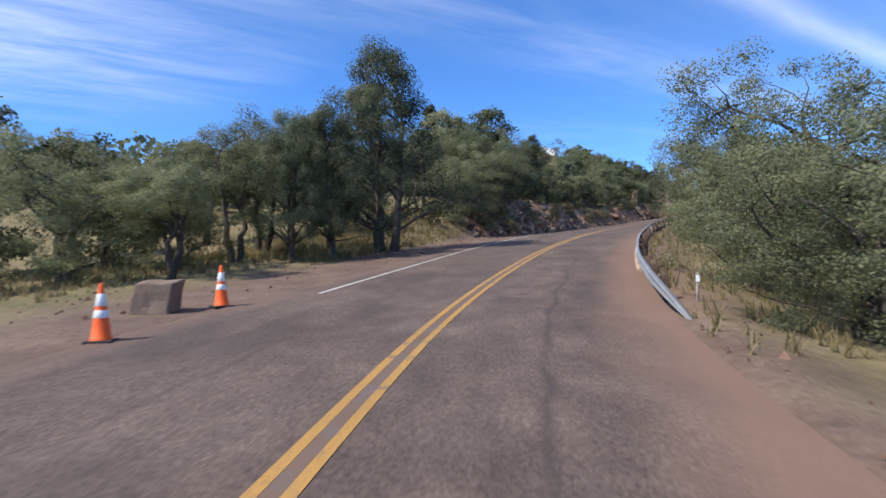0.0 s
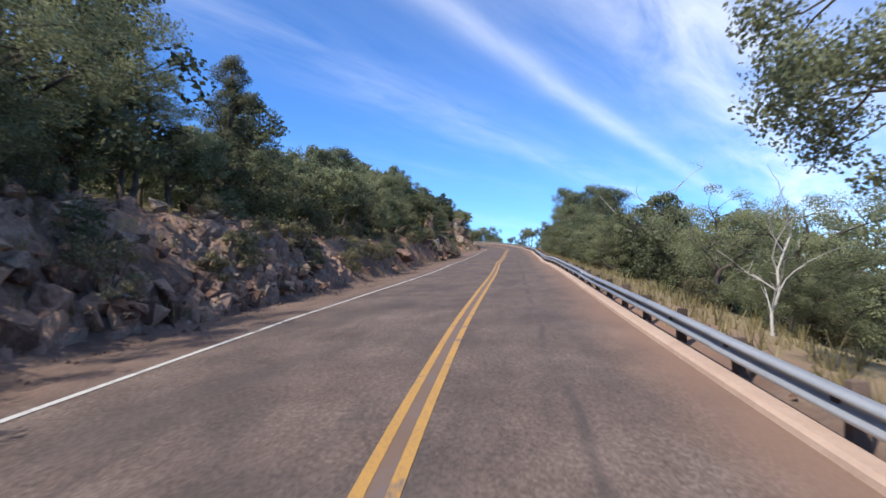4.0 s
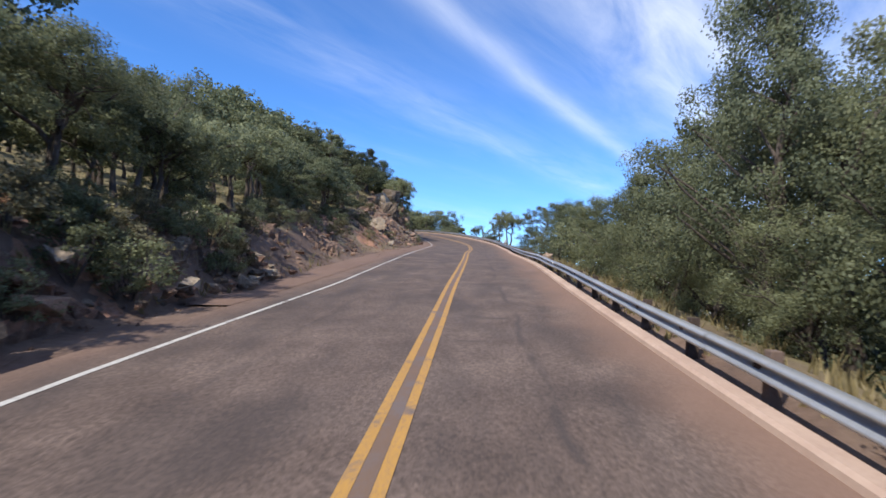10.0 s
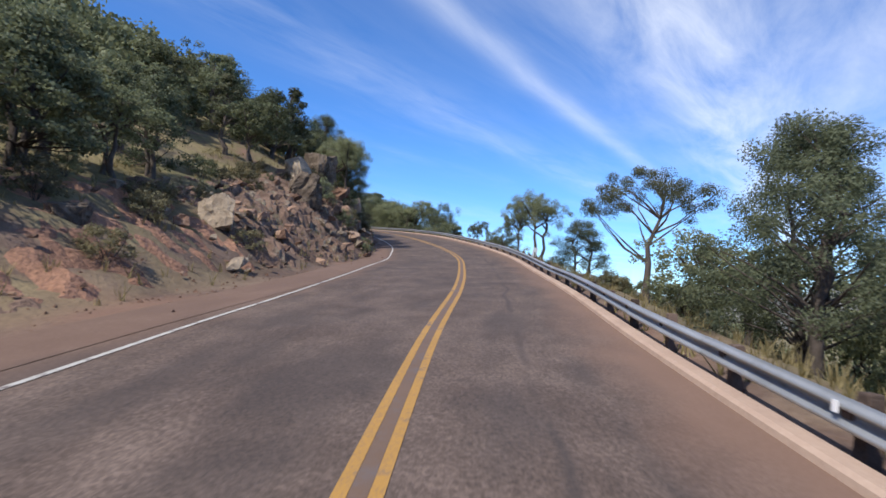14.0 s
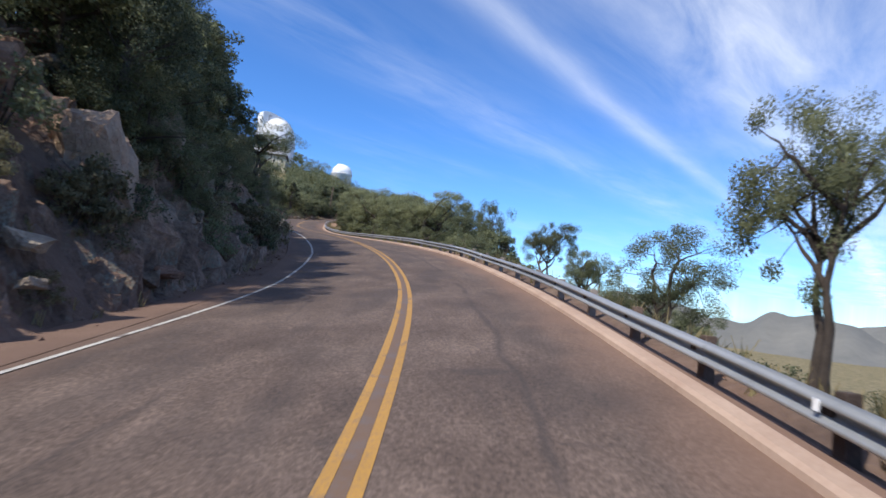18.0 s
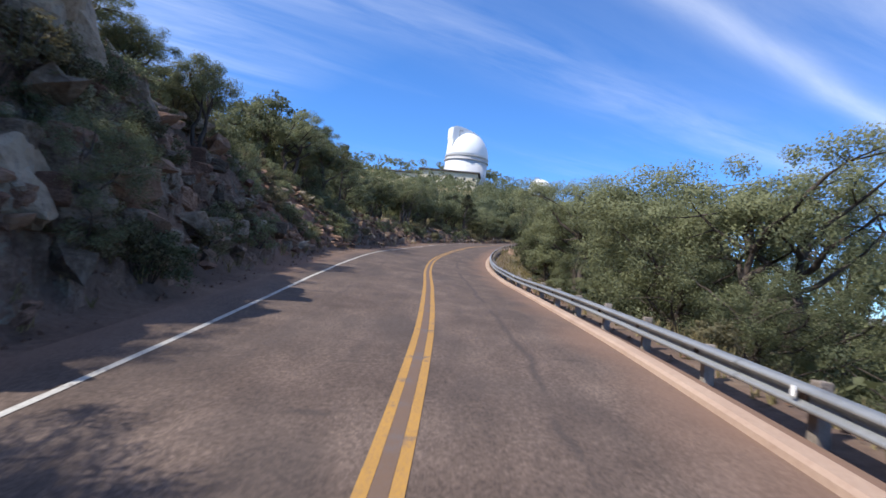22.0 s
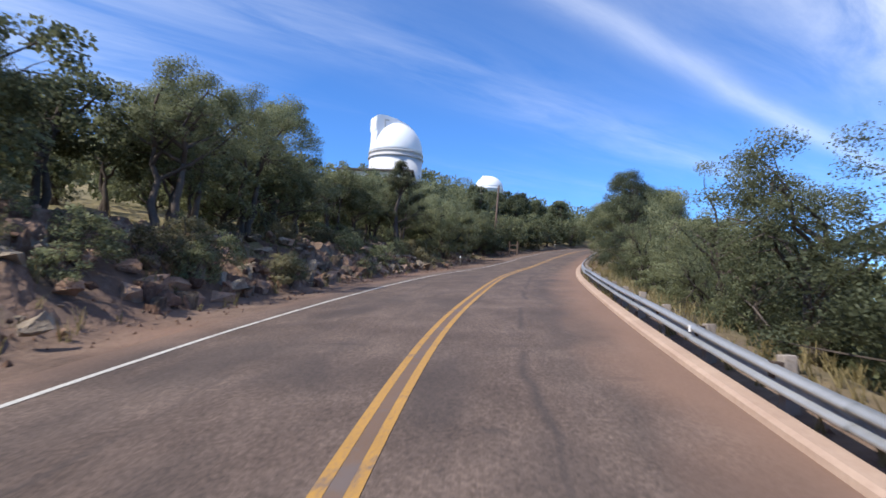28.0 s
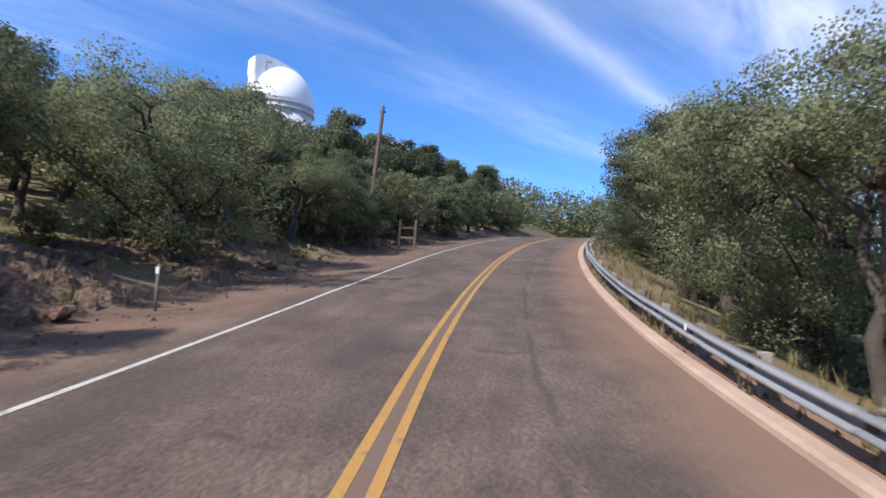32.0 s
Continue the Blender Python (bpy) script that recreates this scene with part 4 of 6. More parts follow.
# single trees that stand out: kind, s, d, height, width
UPHILL = [
    ("juniper", 25.0, -7.3, 9.2, 0.86), ("juniper", 21.2, -7.7, 5.8, 0.8), ("juniper", 20.3, -8.8, 5.6, 0.8), ("juniper", 24.5, -7.6, 7.4, 0.7),
    ("oak", 19.5, -10.6, 5.8, 1.0), ("oak", 22, -11.2, 6.2, 1.0), ("oak", 14.9, -9.4, 4.2, 1.15), ("thicket", 14, -12, 4.6, 1.2), ("thicket", 18, -14.5, 5.2, 1.2), ("thicket", 12.5, -15.5, 5.2, 1.2), ("thicket", 17.5, -11.5, 4.6, 1.1),
    ("oak", 21.2, -21.5, 7.0, 1.1), ("juniper", 17, -20, 7.4, 1.0), ("juniper", 28.7, -13.5, 6.6, 0.9), ("oak", 32.7, -14.2, 5.4, 1.0), ("oak", 26, -18, 6.0, 1.1), ("oak", 15, -26, 7, 1.1),
    ("thicket", 45, -10.4, 6.6, 1.25), ("thicket", 49.5, -11.2, 6.4, 1.2), ("oak", 42.5, -12, 7.0, 1.2), ("oak", 47, -13.5, 8.2, 1.0), ("sparse", 38.5, -12, 6.2, 0.9), ("oak", 53.5, -11.2, 5.0, 1.1),
    ("juniper", 53, -13, 8.8, 1.2), ("juniper", 33.2, -12.8, 4.6, 0.65), ("thicket", 37.6, -8.2, 5.6, 1.2), ("oak", 41.5, -8.8, 5.4, 1.2), ("pine", 60, -11, 7.4, 0.9), ("pine", 46, -15, 7.8, 0.9), ("juniper", 66, -13, 6.8, 1.0),
    ("juniper", 80, -12, 6.2, 1.0), ("oak", 92, -11.5, 6.4, 1.1), ("oak", 95, -17, 6.6, 1.0), ("juniper", 104, -12.5, 7.6, 1.0), ("oak", 102, -8.6, 4.6, 1.15),
    ("oak", 107, -9.6, 4.4, 1.1), ("oak", 99, -12.5, 6.0, 1.0), ("oak", 88, -9.6, 3.6, 1.0), ("pine", 178, -12.5, 6.2, 1.1), ("oak", 173.8, -8.0, 6.0, 0.95),
    ("juniper", 178.5, -7.6, 5.6, 1.0), ("juniper", 182, -8.2, 5.2, 1.0), ("sparse", 211.2, -11.5, 3.8, 1.2), ("sparse", 199.5, -6.6, 5.4, 1.0), ("thicket", 208.3, -5.6, 2.6, 1.0), ("oak", 217.6, -7.6, 4.0, 0.95), ("oak", 241.5, -8.6, 5.6, 1.0), ("oak", 207, -10.6, 3.2, 1.1), ("oak", 221, -12, 3.6, 1.2), ("oak", 217, -11.6, 3.6, 1.2), ("oak", 203, -10.2, 4.0, 1.1), ("oak", 194, -12, 5.5, 1.0), ("juniper", 187, -9.8, 6.4, 1.1),
    ("oak", 219.5, -11.4, 3.6, 1.0), ("sparse", 214.5, -10.6, 3.4, 0.9), ("juniper", 252, -10.2, 5.0, 1.2), ("oak", 246, -12.2, 6.6, 1.0), ("oak", 241, -12.8, 7.2, 1.0), ("sparse", 236.5, -9.8, 5.6, 1.15), ("juniper", 240.5, -10.4, 5.2, 1.1),
    ("oak", 237, -12.2, 6.8, 1.0), ("pine", 248, -9.6, 5.8, 0.7), ("sparse", 267.5, -9.2, 5.6, 1.1), ("oak", 262, -11.0, 5.6, 1.0), ("oak", 271, -10.6, 6.4, 1.0), ("oak", 275.5, -10.8, 7.0, 1.05), ("juniper", 279.5, -11.6, 6.8, 1.1),
    ("oak", 287.5, -10.2, 4.0, 1.0), ("pine", 291, -8.5, 6.4, 1.15), ("oak", 284, -10.4, 4.7, 1.0), ("oak", 292, -11.5, 5.8, 1.0), ("oak", 306.5, -9.6, 5.8, 1.2), ("thicket", 302.4, -8.4, 7.6, 1.15), ("oak", 297, -10.5, 5.4, 1.1), ("oak", 312, -9.4, 4.8, 1.2), ("juniper", 315.6, -8.4, 4.8, 1.1),
]
DOWNHILL = [
    ("thicket", 8.5, 8.0, 4.8, 1.25), ("thicket", 11.5, 6.4, 3.9, 1.25), ("thicket", 14.5, 7.8, 6.8, 1.15), ("thicket", 17.5, 6.3, 4.4, 1.2), ("thicket", 21.5, 8.2, 7.8, 1.1), ("thicket", 25, 7.2, 6.2, 1.1),
    ("oak", 29, 8.0, 5.4, 1.0), ("thicket", 33.5, 6.8, 5.6, 1.1), ("sparse", 41.8, 6.3, 7.2, 0.95), ("thicket", 39, 8.0, 5.6, 1.0), ("juniper", 75, 7.0, 5.4, 1.15), ("thicket", 91, 7.0, 6.2, 1.05),
    ("juniper", 93.5, 6.8, 6.6, 1.1), ("thicket", 111, 7.8, 6.6, 1.0), ("oak", 103.5, 9.0, 8.8, 0.9), ("juniper", 99.5, 9.2, 8.6, 0.9), ("oak", 106.5, 10, 8.6, 0.9), ("thicket", 100.5, 6.4, 3.4, 1.1), ("juniper", 102.6, 6.4, 7.6, 0.78), ("thicket", 105.2, 6.6, 4.2, 1.1), ("thicket", 108.4, 6.6, 3.8, 1.1), ("juniper", 112.2, 6.8, 4.4, 1.1), ("thicket", 116.5, 6.6, 3.6, 1.1), ("sparse", 96.5, 8.6, 8.0, 0.9), ("oak", 119.4, 8.0, 6.0, 0.95), ("juniper", 114, 9.4, 7.4, 1.0), ("juniper", 131, 7.4, 4.5, 1.1),
    ("umbrella", 148.5, 6.8, 5.4, 0.95), ("juniper", 141, 8.4, 6.0, 0.95), ("sparse", 165.0, 5.4, 5.5, 0.90), ("sparse", 170.2, 5.3, 4.8, 0.60), ("sparse", 186.5, 6.2, 3.9, 0.7), ("sparse", 189.5, 9.2, 4.8, 0.7), ("thicket", 175.8, 5.6, 3.3, 0.95), ("thicket", 179.5, 7.6, 2.9, 1.1), ("thicket", 183.5, 8.4, 3.0, 1.1), ("thicket", 172.5, 8.6, 3.0, 1.1), ("thicket", 194, 9.2, 3.2, 1.1), ("thicket", 51.5, 8.0, 4.2, 1.2), ("thicket", 56, 7.6, 4.0, 1.2), ("sparse", 225.5, 18.5, 14.5, 0.55), ("sparse", 213.9, 8.8, 7.8, 1.05), ("juniper", 166.3, 8.6, 5.4, 1.15),
    ("thicket", 186, 9.0, 3.2, 1.0), ("thicket", 223, 9.6, 7.4, 1.0), ("thicket", 217, 8.0, 6.6, 1.05), ("oak", 219.5, 8.4, 7.6, 1.15), ("sparse", 234.2, 8.2, 8.8, 0.95), ("thicket", 236.5, 8.0, 3.4, 1.1),
    ("thicket", 212, 7.6, 4.0, 1.1), ("thicket", 206.5, 8.8, 4.6, 1.1), ("juniper", 209.5, 9.8, 5.4, 1.1), ("thicket", 228.5, 8.4, 3.6, 1.1), ("oak", 231.0, 9.6, 8.6, 0.9), ("oak", 240, 8.8, 8.6, 0.9), ("sparse", 244.5, 7.6, 7.6, 0.9), ("thicket", 253, 8.6, 7.8, 0.95), ("juniper", 257.5, 7.0, 5.4, 1.2),
    ("thicket", 262.5, 6.6, 4.4, 1.15), ("thicket", 268, 6.8, 4.4, 1.1), ("thicket", 280.5, 6.6, 4.2, 1.2), ("juniper", 289, 8.6, 5.4, 1.1), ("thicket", 284, 8.2, 5.4, 1.1), ("oak", 311, 7.4, 9.0, 1.0),
    ("oak", 296.5, 7.0, 7.0, 1.0), ("thicket", 300, 7.4, 7.0, 1.0), ("juniper", 286.4, 5.8, 6.2, 0.9), ("sparse", 302, 6.6, 6.4, 1.2), ("oak", 293, 8.5, 6.0, 1.0), ("oak", 305, 7.8, 8.4, 1.0), ("juniper", 321, 7.8, 8.6, 1.1), ("juniper", 329, 8.4, 8.6, 1.2), ("juniper", 337, 9.0, 9.0, 1.2), ("juniper", 345, 8.0, 8.4, 1.2),
]
for kind, s, d, h, w in UPHILL + DOWNHILL:
    if d > 0:
        d = max(d, 4.1 + (0.26 if kind == "sparse" else 0.36) * h * w)  # crowns stay clear of the rail
    plant(kind, s, d, h, w, pool=MID if d < -12 and kind in MID else MODELS)


def crowded(s, d, r):
    return any((s - a) ** 2 + (d - b) ** 2 < (r + c) ** 2 * 0.42 for a, b, c in PLANTED)


def tree_row(s0, s1, gap, back, heights, kinds, seed):
    """Trees that stand side by side along the top of the bank."""
    rng = random.Random(seed)
    s = s0
    while s < s1:
        top = float(np.interp(s, UP_S, FOOT)) + float(np.interp(s, UP_S, RUN))
        d = -(top + rng.uniform(*back))
        plant(rng.choice(kinds), s, d, rng.uniform(*heights), rng.uniform(1.05, 1.3), pool=MODELS if -d < 7.6 else MID)
        s += gap * rng.uniform(0.75, 1.25)


tree_row(108, 152, 2.8, (1.0, 3.0), (3.7, 5.0), ("oak", "oak", "juniper"), 1)
tree_row(56, 90, 3.2, (1.0, 3.0), (3.4, 4.8), ("oak", "thicket"), 2)
tree_row(178, 199, 2.4, (-1.2, 0.2), (4.0, 5.4), ("thicket", "juniper", "oak"), 3)
tree_row(206, 262, 3.4, (5.0, 8.0), (3.9, 5.2), ("oak", "oak", "juniper"), 4)
tree_row(178, 197, 1.8, (-3.2, -1.6), (1.7, 2.8), ("thicket",), 6)
tree_row(314, 356, 2.3, (-2.2, 0.4), (3.4, 5.0), ("thicket", "juniper", "thicket"), 7)
tree_row(310, 360, 2.8, (2.5, 5.5), (5.8, 7.6), ("thicket", "juniper", "juniper"), 8)
tree_row(262, 300, 3.6, (1.5, 3.5), (4.0, 5.4), ("oak", "thicket"), 5)


def fill_trees():
    rng = random.Random(9)
    made = 0
    for _ in range(2600):
        s = rng.uniform(48, 345)
        top = float(np.interp(s, UP_S, FOOT)) + float(np.interp(s, UP_S, RUN)) + 0.4
        d = -(top + 12 * rng.random() ** 1.2)
        h = rng.uniform(3.6, 6.2) * (0.85 if -d < top + 2.5 else 1.0) * float(np.interp(s, (100, 108, 146, 152), (1, 0.72, 0.72, 1)))
        if -d < top + float(np.interp(s, (46, 62, 100, 148, 152, 176, 180, 192, 204, 210, 262, 266, 300), (2.8, 1.2, 0.2, 0.4, 2.5, 2.5, 0, 0.6, 1.0, 3.2, 3.2, 2.0, 1.0))):
            continue
        if made < 150 and not crowded(s, d, 0.26 * h):
            pool = MODELS if -d < 7.6 else MID
            kind = rng.choices(("oak", "thicket", "juniper", "pine"), (0.42, 0.26, 0.22, 0.10))[0]
            plant(kind, s, d, h, rng.uniform(0.95, 1.25), pool=pool)
            made += 1
    made = 0
    for _ in range(1800):
        s = rng.uniform(28, 345)
        d = 6.6 + 11 * rng.random() ** 1.3
        open_ = 148 < s < 210
        drop = float(np.interp(s, DOWN_S, FALL)) * (d - 5)
        h = min(drop + (rng.uniform(-2.2, -0.8) if 166 < s < 205 else rng.uniform(-1.0, 0.3) if open_ else rng.uniform(2.2, 4.2)), 7.5)
        if 44 < s < 62 or 262 < s < 284:
            h = min(h, drop + 1.9)
        if h < 1.6 or d < 3.9 + 0.42 * h or made >= 140 or crowded(s, d, 0.25 * h):
            continue
        plant(rng.choices(("oak", "thicket", "juniper"), (0.08, 0.70, 0.22))[0], s, d, h, rng.uniform(1.0, 1.3), pool=MODELS if d < 7.0 else MID)
        made += 1


fill_trees()


def fill_shrubs():
    rng = random.Random(31)
    made = 0
    while made < 190:
        s = rng.uniform(26, 335)
        foot, run = float(np.interp(s, UP_S, FOOT)), float(np.interp(s, UP_S, RUN))
        d = -(foot + rng.uniform(0.25, 1.6) * run)
        if s < 36:
            continue
        if rng.random() < 0.25:
            d = rng.uniform(4.9, 7.5)
            if 164 < s < 207:
                continue
        h = rng.uniform(0.5, 1.5) if d < 0 else rng.uniform(0.5, 1.1)
        plant(rng.choice(("shrub", "scrub", "scrub")), s, d, h, rng.uniform(0.9, 1.3), group="shrubs along the road")
        made += 1


fill_shrubs()


def cliff_shrubs():
    """Bushes rooted in the cliff's ledges and along its foot."""
    rng = random.Random(57)
    for s0, s1, n, lo, hi in ((166, 180, 24, 0.08, 1.0), (180, 198, 54, 0.08, 1.0), (198, 212, 16, 0.08, 1.0), (36, 44, 9, 0.0, 1.5), (208, 224, 30, 0.05, 1.2), (206, 240, 50, 0.15, 1.5), (238, 264, 12, 0.3, 1.6), (34, 58, 16, 0.4, 1.3), (84, 94, 6, 0.6, 1.4), (94, 108, 26, 0.1, 1.2), (221, 240, 24, 0.1, 1.2), (262, 296, 26, 0.05, 1.1), (104, 145, 26, 0.7, 1.4)):
        for _ in range(n):
            s = rng.uniform(s0, s1)
            foot, run = float(np.interp(s, UP_S, FOOT)), float(np.interp(s, UP_S, RUN))
            plant(rng.choice(("shrub", "shrub", "scrub")), s, -(foot + rng.uniform(lo, hi) * run), rng.uniform(0.7, 2.0 if s0 in (166, 180) else 1.4), rng.uniform(0.9, 1.3), lean=rng.uniform(-10, 10), group="shrubs along the road", sink=-0.1)


cliff_shrubs()


def far_woods():
    """The wooded slopes beyond the single trees: many small leafy clumps, in one mesh."""
    rng = np.random.default_rng(4)
    r2 = random.Random(4)
    clumps = []
    spots = []
    for _ in range(1300):
        spots.append((r2.uniform(-30, 470), -r2.uniform(27, 150), r2.uniform(3.5, 6)))
    near = [(r2.uniform(30, 400), -r2.uniform(19, 34), r2.uniform(3.6, 5.6)) for _ in range(620)]
    near += [(r2.uniform(20, 350), r2.uniform(17, 34), r2.uniform(2.4, 5.0)) for _ in range(260)]
    for _ in range(1300):
        spots.append((r2.uniform(150, 520), r2.uniform(14, 150), r2.uniform(1.6, 4.0)))
    for _ in range(420):
        s = r2.uniform(345, 470)
        spots.append((s, r2.uniform(-27, 14), r2.uniform(4.0, 6.5) * float(np.interp(s, (362, 385), (1.0, 1.5)))))
    for _ in range(250):
        spots.append((r2.uniform(-30, 150), r2.uniform(22, 90), r2.uniform(3, 6)))
    for _ in range(170):
        spots.append((r2.uniform(402, 452), r2.uniform(-60, -28), r2.uniform(7.0, 9.5)))
    fine_clumps = []
    for s, d, h in spots:
        if s < 362 and -8 < d < 6:
            continue
        if -62 < d < 30 and 60 < s < 455:
            p = place(s, d)
            for _ in range(10):
                fine_clumps.append((p.x + r2.uniform(-0.42, 0.42) * h, p.y + r2.uniform(-0.42, 0.42) * h, p.z + r2.uniform(0.15, 0.85) * h, r2.uniform(0.14, 0.24) * h))
            continue
        p = place(s, d)
        for _ in range(7):
            clumps.append((p.x + r2.uniform(-0.38, 0.38) * h, p.y + r2.uniform(-0.38, 0.38) * h, p.z + r2.uniform(0.25, 0.85) * h, r2.uniform(0.17, 0.30) * h))
    lv, lf = leaves(rng, clumps, 9, 0.62, 0.1, 1.3)
    clumps = []
    for _ in range(1500):
        s, d, h = r2.uniform(172, 340), 9 + 60 * r2.random() ** 1.4, r2.uniform(1.1, 2.6)
        p = place(s, d)
        for _ in range(7):
            clumps.append((p.x + r2.uniform(-0.5, 0.5) * h, p.y + r2.uniform(-0.5, 0.5) * h, p.z + r2.uniform(0.15, 0.8) * h, r2.uniform(0.18, 0.3) * h))
    lv4, lf4 = leaves(rng, fine_clumps, 17, 0.33, 0.1, 1.3)
    lv, lf = np.concatenate([lv, lv4]), np.concatenate([lf, lf4 + len(lv)])
    lv3, lf3 = leaves(rng, clumps, 14, 0.27, 0.1, 1.3)
    lv, lf = np.concatenate([lv, lv3]), np.concatenate([lf, lf3 + len(lv)])
    clumps = []
    for s, d, h in near:
        p = place(s, d)
        for _ in range(13):
            clumps.append((p.x + r2.uniform(-0.42, 0.42) * h, p.y + r2.uniform(-0.42, 0.42) * h, p.z + r2.uniform(0.2, 0.88) * h, r2.uniform(0.12, 0.22) * h))
    lv2, lf2 = leaves(rng, clumps, 22, 0.30, 0.1, 1.35)
    lv, lf = np.concatenate([lv, lv2]), np.concatenate([lf, lf2 + len(lv)])
    tagged(new("far_woods", fast_mesh("far_woods", lv, lf, M["oak_leaf"])), "oak and juniper woodland covering the far slopes", "woodland", kind="stuff")


far_woods()


def grasses():
    rng = np.random.default_rng(8)
    r2 = random.Random(8)
    roots = []
    for _ in range(3000):
        roots.append((r2.uniform(8, 330), 3.75 + 2.8 * r2.random() ** 1.2, r2.uniform(0.12, 0.4)))
    for _ in range(4600):
        s = r2.uniform(0, 330) if r2.random() < 0.55 else r2.uniform(150, 300)
        foot, run = float(np.interp(s, UP_S, FOOT)), float(np.interp(s, UP_S, RUN))
        roots.append((s, -(foot + r2.uniform(0.0, 2.2) * run), r2.uniform(0.14, 0.42)))
    for _ in range(2600):
        roots.append((r2.uniform(20, 40), -r2.uniform(7.2, 14), r2.uniform(0.15, 0.38)))
    for _ in range(1600):
        roots.append((r2.uniform(-4, 40), -r2.uniform(9.2, 20), r2.uniform(0.15, 0.4)))
    quads = []
    for s, d, h in roots:
        p = np.array(place(s, d))
        for _ in range(7):
            a = r2.uniform(0, 6.28)
            side = np.array([math.cos(a), math.sin(a), 0]) * 0.016
            tip = p + np.array([r2.uniform(-0.5, 0.5) * h, r2.uniform(-0.5, 0.5) * h, h * r2.uniform(0.6, 1.1)])
            foot_ = p + np.array([r2.uniform(-0.07, 0.07), r2.uniform(-0.07, 0.07), -0.04])
            quads.append((foot_ - side, foot_ + side, tip + side * 0.3, tip - side * 0.3))
    q = np.array(quads).reshape(-1, 3)
    tagged(new("dry_grass", fast_mesh("dry_grass", q, np.arange(len(q)).reshape(-1, 4), M["grass"])), "tufts of dry straw-coloured grass along the verges", "grass", kind="stuff")


grasses()


def bare_tree(s, d, height, seed, name, label):
    rng = random.Random(seed)
    ob = thing(name, Matrix.Translation(place(s, d)), label, "tree", "dead trees")
    verts, faces = [], []
    trunk = limb(verts, faces, rng, (0, 0, -0.3), (0.25 * height, 0.1 * height, height * 0.75), 0.016 * height, 0.008 * height, 0.14, 7, 6)
    part("trunk", mesh_of("trunk", verts, faces, M["dead"], True), None, ob)
    for k in range(7):
        verts, faces = [], []
        at = trunk[2 + k % 5]
        end = at + Vector((rng.uniform(-0.35, 0.4), rng.uniform(-0.35, 0.35), rng.uniform(0.2, 0.5))) * height
        pts = limb(verts, faces, rng, at, end, 0.007 * height, 0.003 * height, 0.15, 5, 4)
        for _ in range(3):
            q = pts[rng.randrange(1, 5)]
            limb(verts, faces, rng, q, q + Vector((rng.uniform(-1, 1), rng.uniform(-1, 1), rng.uniform(0, 1))) * 0.14 * height, 0.003 * height, 0.0015 * height, 0.1, 3, 3)
        part("branch", mesh_of("branch", verts, faces, M["dead"], True), None, ob)


bare_tree(47.3, 5.7, 2.5, 3, "dead_tree", "bleached leafless tree leaning beside the guardrail")
bare_tree(70, 8.5, 6.0, 14, "dead_tree", "tall bare grey tree rising out of the scrub")


# ---- rocks ----
def rock_mesh(seed, mat, points=13, size=(1, 0.8, 0.7), chip=0.0):
    """An angular broken stone: a hull of scattered points."""
    rng = random.Random(seed)
    bm = bmesh.new()
    for _ in range(points):
        v = Vector((rng.uniform(-1, 1), rng.uniform(-1, 1), rng.uniform(-1, 1)))
        m = max(abs(v.x), abs(v.y), abs(v.z))
        v = v / m * rng.uniform(0.78, 1.0)
        bm.verts.new((v.x * size[0] * 0.5, v.y * size[1] * 0.5, v.z * size[2] * 0.5))
    hull = bmesh.ops.convex_hull(bm, input=bm.verts[:])
    bmesh.ops.delete(bm, geom=[g for g in hull["geom_interior"] if isinstance(g, bmesh.types.BMVert)], context="VERTS")
    bmesh.ops.triangulate(bm, faces=bm.faces[:])
    bmesh.ops.subdivide_edges(bm, edges=bm.edges[:], cuts=1, use_grid_fill=True)
    off = Vector((seed * 1.7, 0, 0))
    for v in bm.verts:
        v.co += v.co.normalized() * (0.11 * noise.noise(v.co * 3.0 + off) + 0.05 * noise.noise(v.co * 8.0 + off) - chip)
    me = bpy.data.meshes.new("rock")
    bm.to_mesh(me)
    bm.free()
    me.materials.append(mat)
    return me


def boulder_mesh(seed, mat, size, flat=0.0):
    """A weathered boulder: a chipped hull, split finer and roughened."""
    rng = random.Random(seed)
    bm = bmesh.new()
    for _ in range(16):
        v = Vector((rng.uniform(-1, 1), rng.uniform(-1, 1), rng.uniform(-1, 1)))
        v = v / max(abs(v.x), abs(v.y), abs(v.z)) * rng.uniform(0.8, 1.0)
        bm.verts.new((v.x * size[0] * 0.5, v.y * size[1] * 0.5, v.z * size[2] * 0.5))
    hull = bmesh.ops.convex_hull(bm, input=bm.verts[:])
    bmesh.ops.delete(bm, geom=[g for g in hull["geom_interior"] if isinstance(g, bmesh.types.BMVert)], context="VERTS")
    bmesh.ops.triangulate(bm, faces=bm.faces[:])
    bmesh.ops.subdivide_edges(bm, edges=bm.edges[:], cuts=5, use_grid_fill=True)
    off = Vector((seed * 3.1, 0, 0))
    for v in bm.verts:
        v.co += v.co.normalized() * min(size) * (0.13 * noise.noise(v.co * 2.2 / min(size) + off) + 0.06 * noise.noise(v.co * 6.0 / min(size) + off) + 0.03 * noise.noise(v.co * 14.0 / min(size) + off)
                                                  - 0.09 * max(0.0, 1 - 9 * abs(noise.noise(v.co * 1.7 / min(size) - off))))
    me = bpy.data.meshes.new("boulder")
    bm.to_mesh(me)
    bm.free()
    me.materials.append(mat)
    return me


